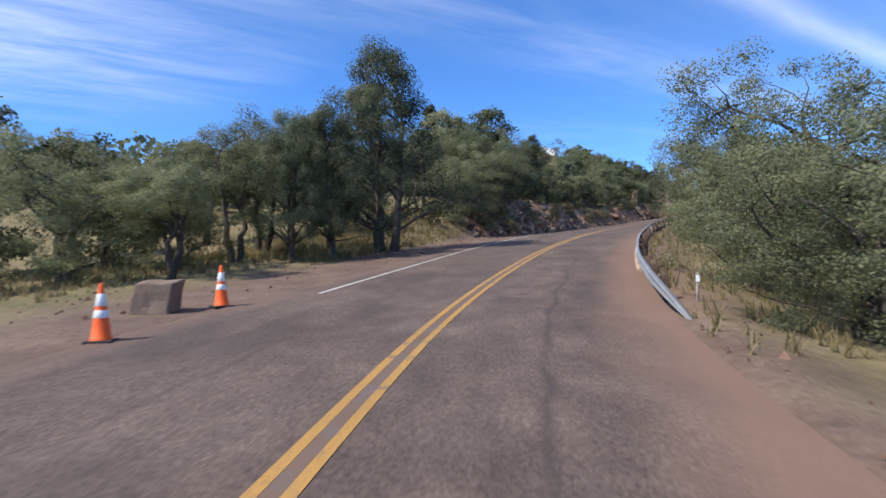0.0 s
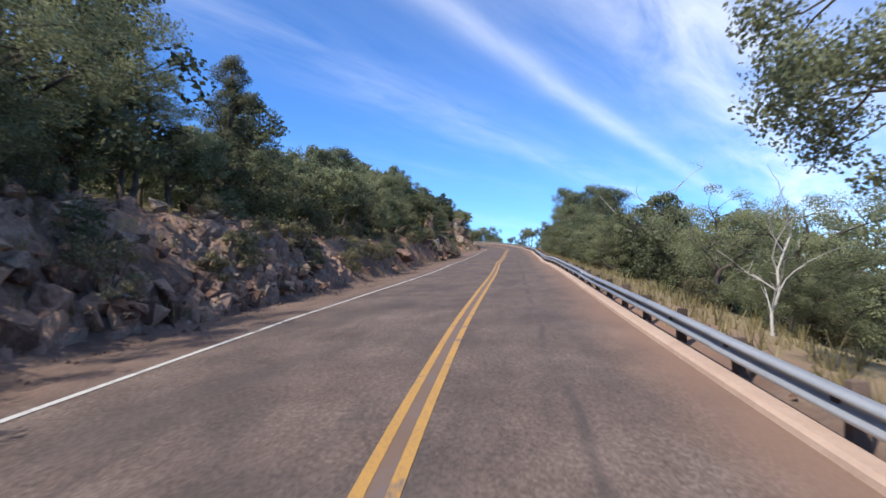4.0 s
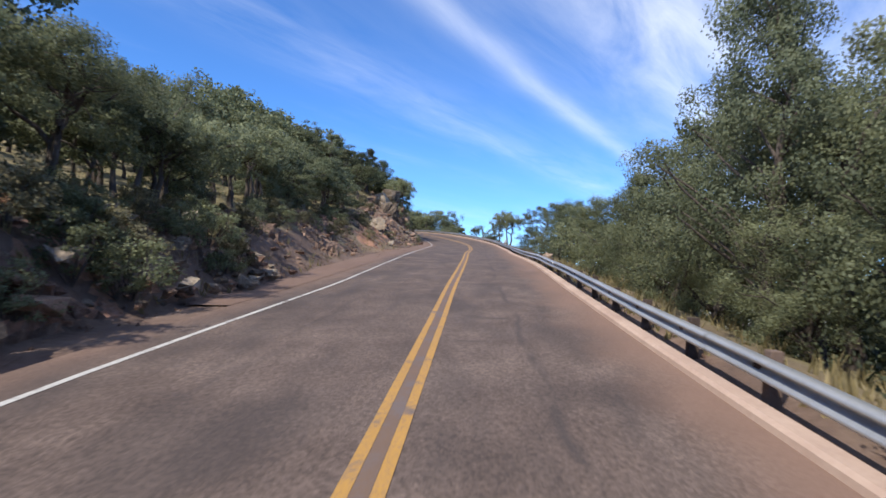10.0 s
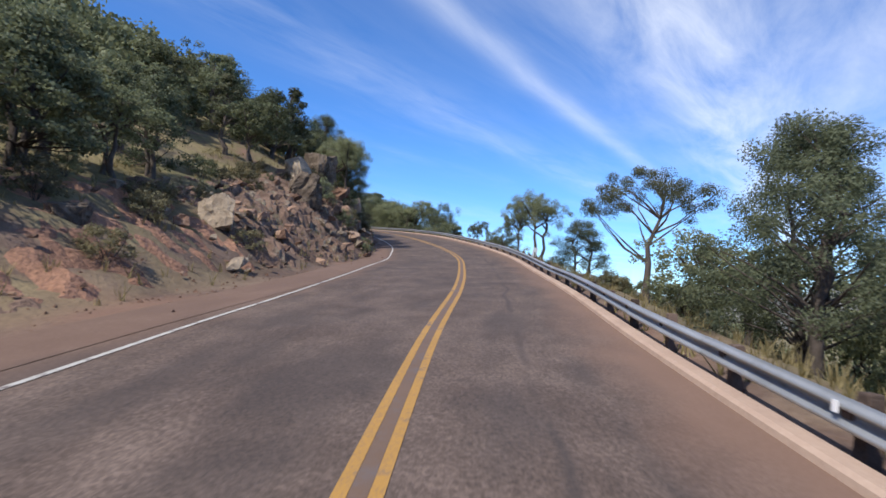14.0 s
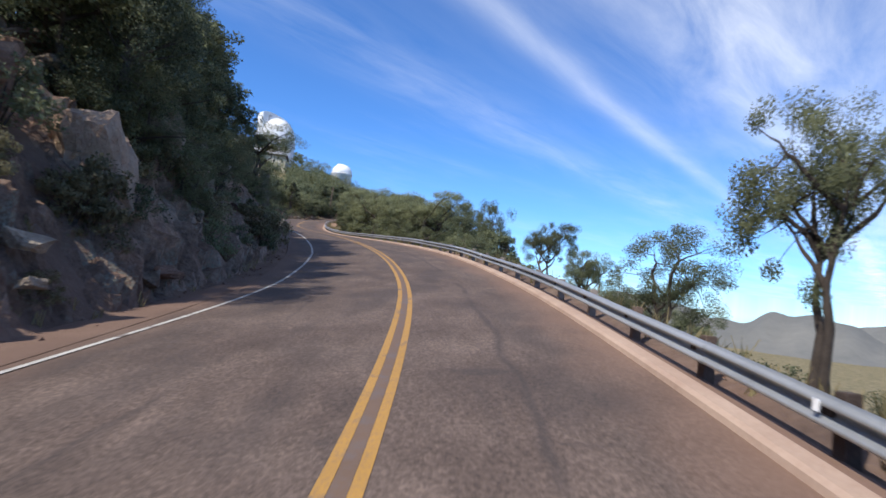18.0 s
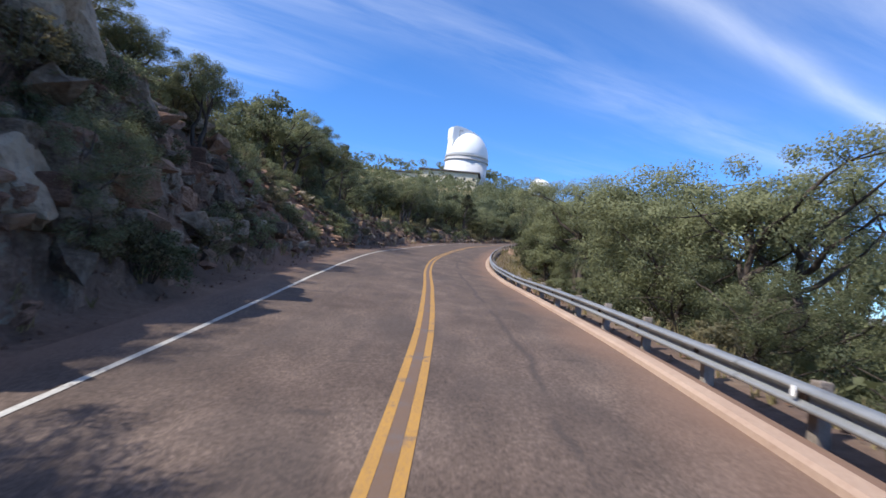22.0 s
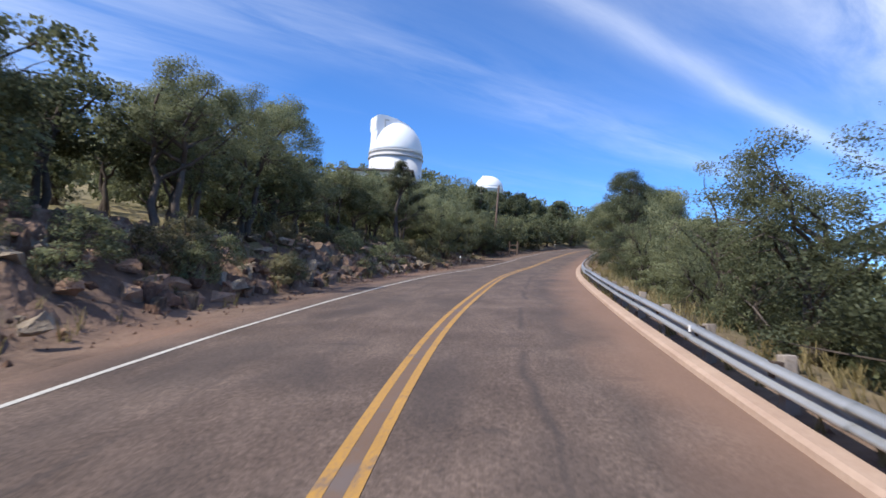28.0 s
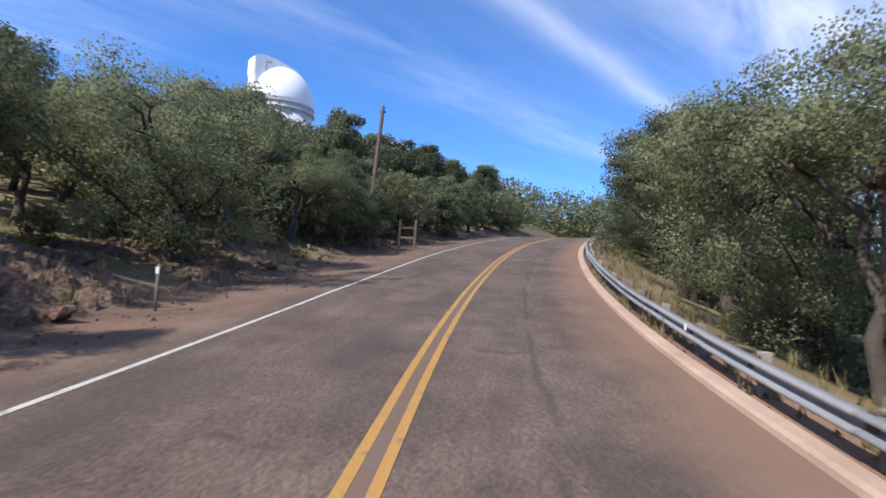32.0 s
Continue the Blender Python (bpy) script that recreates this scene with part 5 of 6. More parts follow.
ROCKS = {
    "rock": [rock_mesh(100 + k, M["rock"], 12 + k % 4, (1, 0.8, 0.62), 0.03) for k in range(9)],
    "rock_grey": [rock_mesh(130 + k, M["rock_grey"], 12 + k % 4, (1, 0.85, 0.7), 0.03) for k in range(7)],
    "slab": [rock_mesh(160 + k, M["rock"], 14, (1.2, 0.8, 0.42), 0.025) for k in range(6)],
}


def outcrop(s0, s1, kinds, count, sizes, seed, label, spread=(0.05, 1.3), squash=1.0):
    """The loose and bedded stones of one stretch of the cut."""
    ob = thing("rock_outcrop", Matrix(), label, "rocks", "rocky cuts above the road")
    rng = random.Random(seed)
    for _ in range(count):
        s = rng.uniform(s0, s1)
        foot, run = float(np.interp(s, UP_S, FOOT)), float(np.interp(s, UP_S, RUN))
        q = rng.uniform(*spread)
        size = sizes[0] + (sizes[1] - sizes[0]) * rng.random() ** 2.2
        p = place(s, -(foot + q * run))
        amp = 0.50 * float(np.interp(s, UP_S, CRAG))
        p += Vector((float(np.interp(s, CS, NX)) * amp, float(np.interp(s, CS, NY)) * amp, size * 0.04 + amp * 0.6))
        m = Matrix.Translation(p) @ pose(0, 0, 0, rng.uniform(-22, 22), rng.uniform(-22, 22), heading(s) + rng.uniform(0, 360))
        r = part("rock", rng.choice(ROCKS[rng.choice(kinds)]), None, ob, at=m)
        r.scale = (size * rng.uniform(0.8, 1.3), size * rng.uniform(0.8, 1.2), size * rng.uniform(0.7, 1.15) * squash)


def ledges(s0, s1, rows, rise, seed, label, kinds=("slab", "rock"), size=0.62, bottom=0.15):
    """A weathered face of bedded blocks in rough courses."""
    ob = thing("rock_ledge", Matrix(), label, "rocks", "bedded rock faces above the road")
    rng = random.Random(seed)
    for row in range(rows):
        s = s0 + rng.uniform(0, size)
        while s < s1:
            w = size * rng.uniform(0.55, 1.6)
            foot, run, cut = (float(np.interp(s, UP_S, v)) for v in (FOOT, RUN, CUT))
            z = bottom + row * rise + rng.uniform(-0.08, 0.08)
            q = min(z / max(cut, 0.5), 1.0)
            p = place(s, -(foot + run * (0.12 + 0.62 * q) - 0.1), 0.0)
            if rng.random() < 0.86:
                m = Matrix.Translation(p + Vector((0, 0, rng.uniform(-0.05, 0.12)))) @ pose(0, 0, 0, rng.uniform(-9, 9), rng.uniform(-9, 9), heading(s) + 90 + rng.uniform(-25, 25))
                r = part("rock", rng.choice(ROCKS[rng.choice(kinds)]), None, ob, at=m)
                r.scale = (w, size * rng.uniform(0.8, 1.5), rise * rng.uniform(1.0, 1.7) / 0.5)
            s += w * 0.82


def block_mesh(seed, mat):
    """A weathered block with worn corners and an uneven face, one unit each way."""
    bm = bmesh.new()
    bmesh.ops.create_cube(bm, size=2.0)
    bmesh.ops.subdivide_edges(bm, edges=bm.edges[:], cuts=4, use_grid_fill=True)
    off = Vector((seed * 2.3, seed, 0))
    for v in bm.verts:
        c = v.co.copy()
        k = (abs(c.x) ** 7 + abs(c.y) ** 7 + abs(c.z) ** 7) ** (1 / 7)
        c = c / k * 0.5
        c.x *= 1 + 0.16 * noise.noise((c.z * 2, seed, 0))
        c += c.normalized() * (0.10 * noise.noise(c * 2.6 + off) + 0.05 * noise.noise(c * 6.5 + off))
        v.co = c
    me = bpy.data.meshes.new("block")
    bm.to_mesh(me)
    bm.free()
    me.materials.append(mat)
    return me


BLOCKS = {k: [block_mesh(200 + 17 * i + j, M[k]) for j in range(6)] for i, k in enumerate(("rock", "rock_grey"))}


def courses(s0, s1, rows, rise, wide, seed, label, kinds=("rock",), bottom=0.1, start=0.05, deep=0.75):
    """Bedrock weathered into rough courses of worn blocks, each row set back up the face."""
    ob = thing("rock_ledge", Matrix(), label, "rocks", "bedded rock faces above the road")
    rng = random.Random(seed)
    for row in range(rows):
        s = s0 + rng.uniform(0, wide)
        while s < s1:
            w = wide * (0.4 + 1.5 * rng.random() ** 1.6)
            foot, run, cut = (float(np.interp(s, UP_S, v)) for v in (FOOT, RUN, CUT))
            z = bottom + row * rise
            q = z / max(cut, 0.6)
            tall = rise * rng.uniform(0.85, 1.35)
            thin = step01((s - s0) / 2.5) * step01((s1 - s) / 2.5) - 0.15 * row / rows
            if q < 1.15 and rng.random() < 0.16 + 0.35 * thin + 0.8 * noise.noise((s * 0.3, row * 0.45, seed + 3.0)):
                d = foot + run * (start + 0.80 * q) + rng.uniform(-0.12, 0.36) + 0.45 * noise.noise((s * 0.30, row * 0.6, seed))
                p = place(s, -d, z + 0.5 * tall + rng.uniform(-0.06, 0.06), False)
                m = Matrix.Translation(p) @ pose(0, 0, 0, rng.uniform(-16, 16), rng.uniform(-16, 16), heading(s) + 90 + rng.uniform(-35, 35))
                r = part("rock", rng.choice((BLOCKS if rng.random() < 0.5 else ROCKS)[rng.choice(kinds)]), None, ob, at=m)
                r.scale = (w * 1.03, deep * rng.uniform(0.85, 1.3), tall)
            s += w * 0.97


# how far the bedrock stands out of the bank, every 15 m from s = -30
CRAG = [0, 0, 0, 0, 0.1, 0.55, 0.4, 0.25, 0.5, 0.55, 0.4, 0.25, 0.4, 0.6, 0.9, 0.8, 0.65, 0.65, 0.55, 0.55, 0.5, 0.45, 0.3, 0.25, 0.3, 0.4, 0.4, 0.4, 0.4, 0, 0, 0, 0, 0]


def rock_face(s0, s1, wide, tall, seed, label, mat="crag", gain=1.0):
    """The broken bedrock of one stretch of the cut: blocks between cracks, standing out by different amounts."""
    step = 0.17
    rows, verts, faces = [], [], []
    for s in np.arange(s0, s1 + 0.01, step):
        foot, run, cut, amp = (float(np.interp(s, UP_S, v)) for v in (FOOT, RUN, CUT, CRAG))
        amp *= gain
        end = step01((s - s0) / 1.2) * step01((s1 - s) / 1.2)
        n = 34
        e = min(max(s, CS[0]), S_END)
        out = Vector((float(np.interp(e, CS, NX)) * cut, float(np.interp(e, CS, NY)) * cut, run)).normalized()
        for k in range(n):
            u = k / (n - 1)
            q = -0.1 + u * (run * 1.55 + 0.1)
            p = place(s, -(foot + q))
            side = step01(u / 0.10) * step01((1 - u) / 0.14) * end
            h = p.z - centre(s)[2]
            w = Vector((s / wide, h / tall, q * 0.55 + seed))
            w += 0.35 * Vector((noise.noise(w * 1.3), noise.noise(w * 1.3 + Vector((9, 0, 0))), 0))
            dist, pts = noise.voronoi(w)
            d2, p2 = noise.voronoi(w * 2.3)
            block, small = abs(noise.cell(pts[0] * 9.1)), abs(noise.cell(p2[0] * 7.3))
            gap, split = step01((dist[1] - dist[0]) / 0.16), step01((d2[1] - d2[0]) / 0.2)
            patch = step01(0.5 + 1.9 * noise.noise((s * 0.19, q * 0.45, seed + 4.0)) + 0.3 * amp)
            rise_ = (patch * (0.10 + 0.62 * block * gap - 0.35 * (1 - gap) + 0.45 * small * split) + 0.12 * noise.noise(w * 5.0)) * amp
            verts.append(p + out * (rise_ * side - 0.10 + 0.06 * side))
    count = len(verts) // 34
    for i in range(count - 1):
        for k in range(33):
            a = i * 34 + k
            faces.append((a, a + 1, a + 35, a + 34))
    tagged(new("rock_face", mesh_of("rock_face", verts, faces, M[mat])), label, "rock face", "rocky cuts above the road", "structure")


rock_face(37, 62, 0.75, 0.6, 1, "purplish weathered rock face in the road cut")
rock_face(60, 89.5, 0.5, 0.4, 2, "crumbling red earth bank with embedded stones", "red_bank", 0.28)
rock_face(88, 106, 0.8, 0.55, 3, "stony brown road cut with lichened ledges", "red_bank")
rock_face(104, 137, 0.45, 0.35, 4, "dark eroded earth bank full of broken stone", "bank", 0.9)
rock_face(135, 149, 0.9, 0.3, 14, "smooth eroded slope of reddish soil below the oaks", "red_bank", 0.35)
rock_face(147, 177, 0.8, 0.6, 9, "steep talus of soil and broken rock below the crags", "bank")
rock_face(175, 206, 1.0, 0.75, 5, "tall dark fractured cliff beside the road")
rock_face(204, 221, 0.8, 0.5, 6, "brown stony bank with bedded rock above the road", "bank", 0.8)
rock_face(219, 238, 0.6, 0.32, 12, "low stony earth bank with reddish bedded rock", "red_bank", 0.6)
rock_face(236, 290, 0.7, 0.5, 7, "dark rubble bank with grey rocks", "bank")
rock_face(288, 330, 0.5, 0.4, 8, "low brown stony earth bank", "bank")

outcrop(38, 60, ("rock", "rock_grey"), 200, (0.10, 0.6), 1, "broken purplish-brown rock and rubble in the road cut")
outcrop(60, 88, ("rock",), 190, (0.05, 0.26), 2, "loose stones in the bare red earth bank")
outcrop(88, 104, ("rock", "rock_grey"), 150, (0.08, 0.6), 3, "grey lichened boulders and rubble in the road cut")
outcrop(95, 109, ("rock_grey", "rock"), 130, (0.10, 0.60), 46, "dark broken rock and rubble at the foot of the oaks")
outcrop(104, 131, ("rock", "rock", "rock_grey"), 240, (0.06, 0.36), 4, "stones scattered over the dark earth bank")
outcrop(129, 149, ("rock",), 80, (0.04, 0.22), 44, "small stones scattered over the reddish earth slope", (0.0, 1.0))
outcrop(124, 150, ("rock_grey", "rock"), 40, (0.2, 0.6), 45, "grey stones along the overhanging sod at the top of the bank", (0.85, 1.15))
outcrop(145, 205, ("rock", "rock_grey"), 290, (0.10, 0.85), 5, "steep broken cliff of dark grey rock above the road")
outcrop(205, 236, ("slab", "rock"), 230, (0.10, 0.6), 6, "tumbled blocks under the bedded rock face")
outcrop(203, 220, ("rock_grey", "rock"), 120, (0.25, 1.15), 41, "grey and brown broken blocks in the steep rock face", (0.15, 1.25))
outcrop(225, 237, ("rock", "rock_grey"), 90, (0.22, 0.9), 51, "brown weathered blocks ranged along the upper bank", (0.5, 1.5), 0.8)
outcrop(236, 262, ("rock", "rock_grey"), 260, (0.10, 0.6), 7, "grey rubble heaped along the foot of the bank")
outcrop(262, 292, ("rock", "rock_grey"), 298, (0.08, 0.62), 8, "grey and brown stones strewn over the grassy bank")
outcrop(292, 345, ("rock",), 90, (0.10, 0.5), 9, "brown stones in the low earth bank")
ledges(36, 56, 3, 0.4, 21, "purplish weathered blocks bedded in the road cut", size=0.5)
courses(205, 223, 6, 0.40, 0.62, 22, "brown and grey blocks bedded in the steep bank", ("rock", "rock_grey", "rock_grey"), bottom=0.75)
courses(222, 242, 4, 0.26, 0.6, 27, "low ledges of brown bedded rock above the road", ("rock", "rock_grey"), deep=0.6)
ledges(262, 288, 2, 0.36, 26, "low broken ledges of brown rock in the bank", ("rock_grey", "slab", "rock"), 0.5)
ledges(236, 256, 2, 0.36, 23, "low ledges of grey rock along the bank", ("rock_grey", "slab"), 0.55)


def boulder(s, d, size, turn, seed, mat, label, sink=0.15, tip=(0, 0), up=0.0):
    p = place(s, d)
    ob = new("boulder", boulder_mesh(seed, M[mat], size))
    ob.matrix_basis = Matrix.Translation(p + Vector((0, 0, size[2] * 0.5 - sink + up))) @ pose(0, 0, 0, tip[0], tip[1], heading(s) + turn)
    tagged(ob, label, "boulder", "boulders beside the road")


boulder(74.8, -6.0, (1.3, 1.9, 0.95), 5, 1, "rock", "flat-topped brown boulder jutting from the red earth bank", 0.25)
boulder(95.7, -5.45, (1.05, 0.8, 3.1), 8, 2, "rock_grey", "tall lichened slab leaning back against the road cut", 0.5, (4, -38))
boulder(98.6, -7.9, (1.0, 1.1, 2.8), 40, 3, "rock", "weathered reddish pinnacle standing in the bank", 0.3, (-4, 5), 0.6)
boulder(93.6, -8.0, (0.9, 1.0, 0.8), 20, 4, "rock_grey", "grey lichened boulder resting on the bank", 0.3)
boulder(92.4, -9.8, (1.2, 1.4, 1.1), 60, 5, "rock_grey", "rounded grey boulder on top of the bank", 0.25)
boulder(169, -7.4, (1.2, 1.5, 1.4), 25, 6, "rock_pale", "pale orange fractured boulder in the grass under the cliff", 0.2, (0, -12))
boulder(163, -9.4, (2.2, 2.5, 2.4), 0, 7, "rock_grey", "big grey crag with deep cracks above the bank", 0.4)
boulder(166.5, -10.2, (2.0, 2.2, 2.9), 35, 8, "rock_grey", "big grey crag with deep cracks above the bank", 0.4)
boulder(177, -7.2, (1.6, 2.6, 2.4), 20, 16, "rock_pale", "big orange-brown fractured block in the cliff", 0.9, (0, -15))
boulder(180.5, -7.4, (1.5, 1.8, 2.6), 50, 17, "rock_grey", "grey fractured block standing out of the cliff", 0.9)
boulder(184.5, -7.4, (1.5, 1.9, 2.2), 10, 18, "rock_grey", "grey fractured block standing out of the cliff", 1.0)
boulder(203, -6.9, (1.7, 2.2, 1.9), 30, 19, "rock_grey", "rounded grey boulder among bushes on the cliff", 0.4)
boulder(193, -5.9, (0.9, 1.9, 0.8), 12, 20, "rock", "flat slab lying at the foot of the cliff", 0.25, (0, 14))
boulder(174, -8.2, (1.6, 2.0, 1.6), 70, 21, "rock", "grey fractured block standing out of the cliff", 0.3)
boulder(90.4, -6.3, (1.45, 1.5, 1.25), 20, 22, "rock_grey", "squared lichened boulder bedded in the road cut", 0.3, (0, -8))
boulder(140.5, -9.8, (1.0, 1.3, 0.8), 20, 23, "rock_grey", "grey boulder among the oaks", 0.25)
boulder(147.5, -9.0, (1.4, 1.6, 1.5), 20, 24, "rock_grey", "grey crag above the inner bend", 0.3)
boulder(166, -6.7, (1.1, 1.7, 0.9), 35, 25, "rock_pale", "pale yellow boulder at the inner bend", 0.15)
boulder(167, -8.2, (1.5, 1.7, 1.6), 15, 9, "rock_pale", "reddish broken boulder at the foot of the cliff", 0.3)
boulder(169.5, -9.6, (2.0, 2.4, 3.4), 55, 10, "rock_grey", "big grey crag with deep cracks above the bank", 0.5)
boulder(126.8, 5.1, (0.6, 0.75, 0.6), 10, 11, "rock_pale", "pale sandy boulder behind the guardrail", 0.1)
boulder(129.6, 5.3, (0.5, 0.6, 0.5), 50, 12, "rock_pale", "pale sandy boulder behind the guardrail", 0.1)
boulder(256.2, 4.8, (0.9, 1.1, 0.7), 20, 13, "rock_pale", "pale pinkish boulder behind the guardrail", 0.15)
boulder(209.6, -7.6, (2.3, 2.6, 2.2), 20, 31, "rock_grey", "big rounded grey crag on top of the rock face", 0.7)
boulder(212.4, -7.4, (1.5, 1.9, 1.5), 70, 32, "rock_grey", "grey weathered block on the rock face", 0.5)
boulder(214.6, -7.0, (1.1, 1.3, 1.2), 35, 33, "rock", "reddish weathered block on the rock face", 0.4)
boulder(206.6, -7.9, (2.0, 2.4, 2.2), 50, 34, "rock_grey", "big grey crag among bushes on the cliff", 0.6)
boulder(200.6, -6.5, (1.6, 2.0, 2.6), 15, 41, "rock_grey", "grey fractured block standing out of the cliff", 0.8, (0, -10))
boulder(203.2, -5.9, (1.3, 1.7, 1.9), 40, 42, "rock", "brown fractured block standing out of the cliff", 0.6, (0, -8))
boulder(205.0, -6.6, (1.8, 2.1, 2.5), 5, 43, "rock_grey", "grey lichened crag with deep cracks in the cliff", 0.7, (0, -12))
boulder(207.6, -6.2, (1.3, 1.8, 1.7), 30, 44, "rock_grey", "grey lichened block in the rock face", 0.6, (0, -10))
boulder(209, -6.0, (0.9, 1.4, 1.0), 0, 14, "rock", "squared reddish block fallen from the rock face", 0.1)
boulder(283, -7.4, (0.9, 1.1, 0.8), 30, 15, "rock_grey", "grey boulder on the grassy bank", 0.15)


def gravel():
    rng = random.Random(12)
    verts, faces = [], []
    tet = ((1, 0.2, -0.4), (-0.6, 0.9, -0.4), (-0.5, -0.9, -0.4), (0.1, 0.1, 0.7))
    for _ in range(4200):
        s = rng.uniform(-2, 335)
        foot = float(np.interp(s, UP_S, FOOT))
        d = -rng.triangular(4.3, foot + 1.2, foot) if rng.random() < 0.8 else rng.uniform(3.7, 4.6)
        k = rng.uniform(0.015, 0.06) * (1.8 if rng.random() < 0.1 else 1)
        p, a, n = place(s, d), rng.uniform(0, 6.28), len(verts)
        for x, y, z in tet:
            verts.append((p.x + k * (x * math.cos(a) - y * math.sin(a)), p.y + k * (x * math.sin(a) + y * math.cos(a)), p.z + k * (z + 0.3)))
        faces += [(n, n + 1, n + 3), (n + 1, n + 2, n + 3), (n + 2, n, n + 3)]
    tagged(new("gravel", mesh_of("gravel", verts, faces, M["rock"])), "loose stone chippings along the road shoulder", "gravel", kind="stuff")


gravel()


# ---- roadside things ----
def traffic_cone(s, d, turn):
    ob = thing("traffic_cone", Matrix.Translation(place(s, d)) @ pose(0, 0, 0, 0, 0, turn), "orange traffic cone with two white bands on the gravel", "traffic cone", "traffic cones at the pull-off")
    part("base", box((0.34, 0.34, 0.04), (0, 0, 0.02), 0.012), M["rubber"], ob, "dark scuffed square base")
    r = lambda z: 0.135 - 0.112 * (z / 0.76)
    body = part("cone_body", turned([(r(0.03) + 0.02, 0.03), (r(0.06), 0.055), (r(0.3), 0.3), (r(0.74), 0.74), (r(0.76) * 0.7, 0.765)], 24), M["orange"], ob, "faded orange plastic body")
    for a, b in ((0.32, 0.42), (0.47, 0.63)):
        part("band", turned([(r(a) + 0.001, a), (r(a) + 0.004, a + 0.004), (r(b) + 0.004, b - 0.004), (r(b) + 0.001, b)], 24), M["white_band"], body, "white reflective band")
    return ob


traffic_cone(7.06, -4.2, 10)
traffic_cone(10.07, -4.4, 40)


def stone_block():
    bm = box((0.66, 0.56, 0.56), (0, 0, 0.26), 0.035, 0.97)
    bmesh.ops.subdivide_edges(bm, edges=bm.edges[:], cuts=3, use_grid_fill=True)
    for v in bm.verts:
        v.co.x += 0.16 * (v.co.z - 0.26)  # one face leans out
        v.co.z += 0.10 * v.co.y
        v.co += v.co.normalized() * (0.04 * noise.noise(v.co * 3.0) + 0.015 * noise.noise(v.co * 11.0))
    me = bpy.data.meshes.new("stone_block")
    bm.to_mesh(me)
    bm.free()
    me.materials.append(M["stone_block"])
    ob = new("stone_block", me)
    ob.matrix_basis = Matrix.Translation(place(9.45, -5.22)) @ pose(0, 0, 0, 0, 2, 2)
    tagged(ob, "squared brown stone block on the gravel between two cones", "stone block")


stone_block()


def marker_post(s, d, height, label):
    ob = thing("marker_post", Matrix.Translation(place(s, d)) @ pose(0, 0, 0, 2, 1, heading(s)), label, "marker post", "marker posts")
    part("post", turned([(0.028, -0.2), (0.028, height)], 8), M["post_pale"], ob)
    part("reflector", box((0.07, 0.012, 0.13), (0, -0.034, height - 0.12), 0.004), M["reflector"], ob, "small white reflector")


marker_post(13.0, 4.15, 0.55, "thin grey post at the end of the guardrail")
marker_post(297.5, -5.6, 0.9, "thin weathered post at the edge of the shoulder")
marker_post(338, -6.0, 0.9, "thin pale post beside the bend")


def sign_from_behind():
    s, d = 161.5, 4.35
    ob = thing("road_sign", Matrix.Translation(place(s, d)) @ pose(0, 0, 0, 3, 8, heading(s)), "bare metal back of a road sign behind the guardrail", "road sign")
    part("post", box((0.06, 0.06, 1.0), (0, 0, -0.1), 0.006), M["post"], ob)
    part("panel", box((0.26, 0.02, 0.58), (0, 0.045, 0.38), 0.006), M["sign_back"], ob, "plain grey aluminium panel")


sign_from_behind()


def field_gate():
    s, d = 319.5, -6.0
    ob = thing("wooden_gate", Matrix.Translation(place(s, d)) @ pose(0, 0, 0, 0, 0, heading(s)), "small weathered timber gateway beside a gravel turning", "gate")
    for x in (-0.45, 0.45):
        part("post", box((0.14, 0.14, 1.9), (x, 0, 0.65), 0.02), M["post"], ob)
    part("rail", box((0.8, 0.07, 0.12), (0, 0, 1.15), 0.01), M["post"], ob)
    part("rail", box((0.8, 0.07, 0.12), (0, 0, 0.6), 0.01), M["post"], ob)


field_gate()


def utility_pole():
    s, d = 319, -8.2
    p = place(s, d)
    top = 35.7 - p.z
    ob = thing("utility_pole", Matrix.Translation(p) @ pose(0, 0, 0, 0, 3, heading(s)), "tall brown timber pole rising above the oaks", "utility pole")
    part("pole", turned([(0.14, -0.5), (0.13, 3), (0.10, top - 0.1), (0.07, top)], 12), M["post"], ob)
    part("bracket", box((0.34, 0.07, 0.08), (0, 0.10, top - 0.35), 0.01), M["post"], ob)


utility_pole()


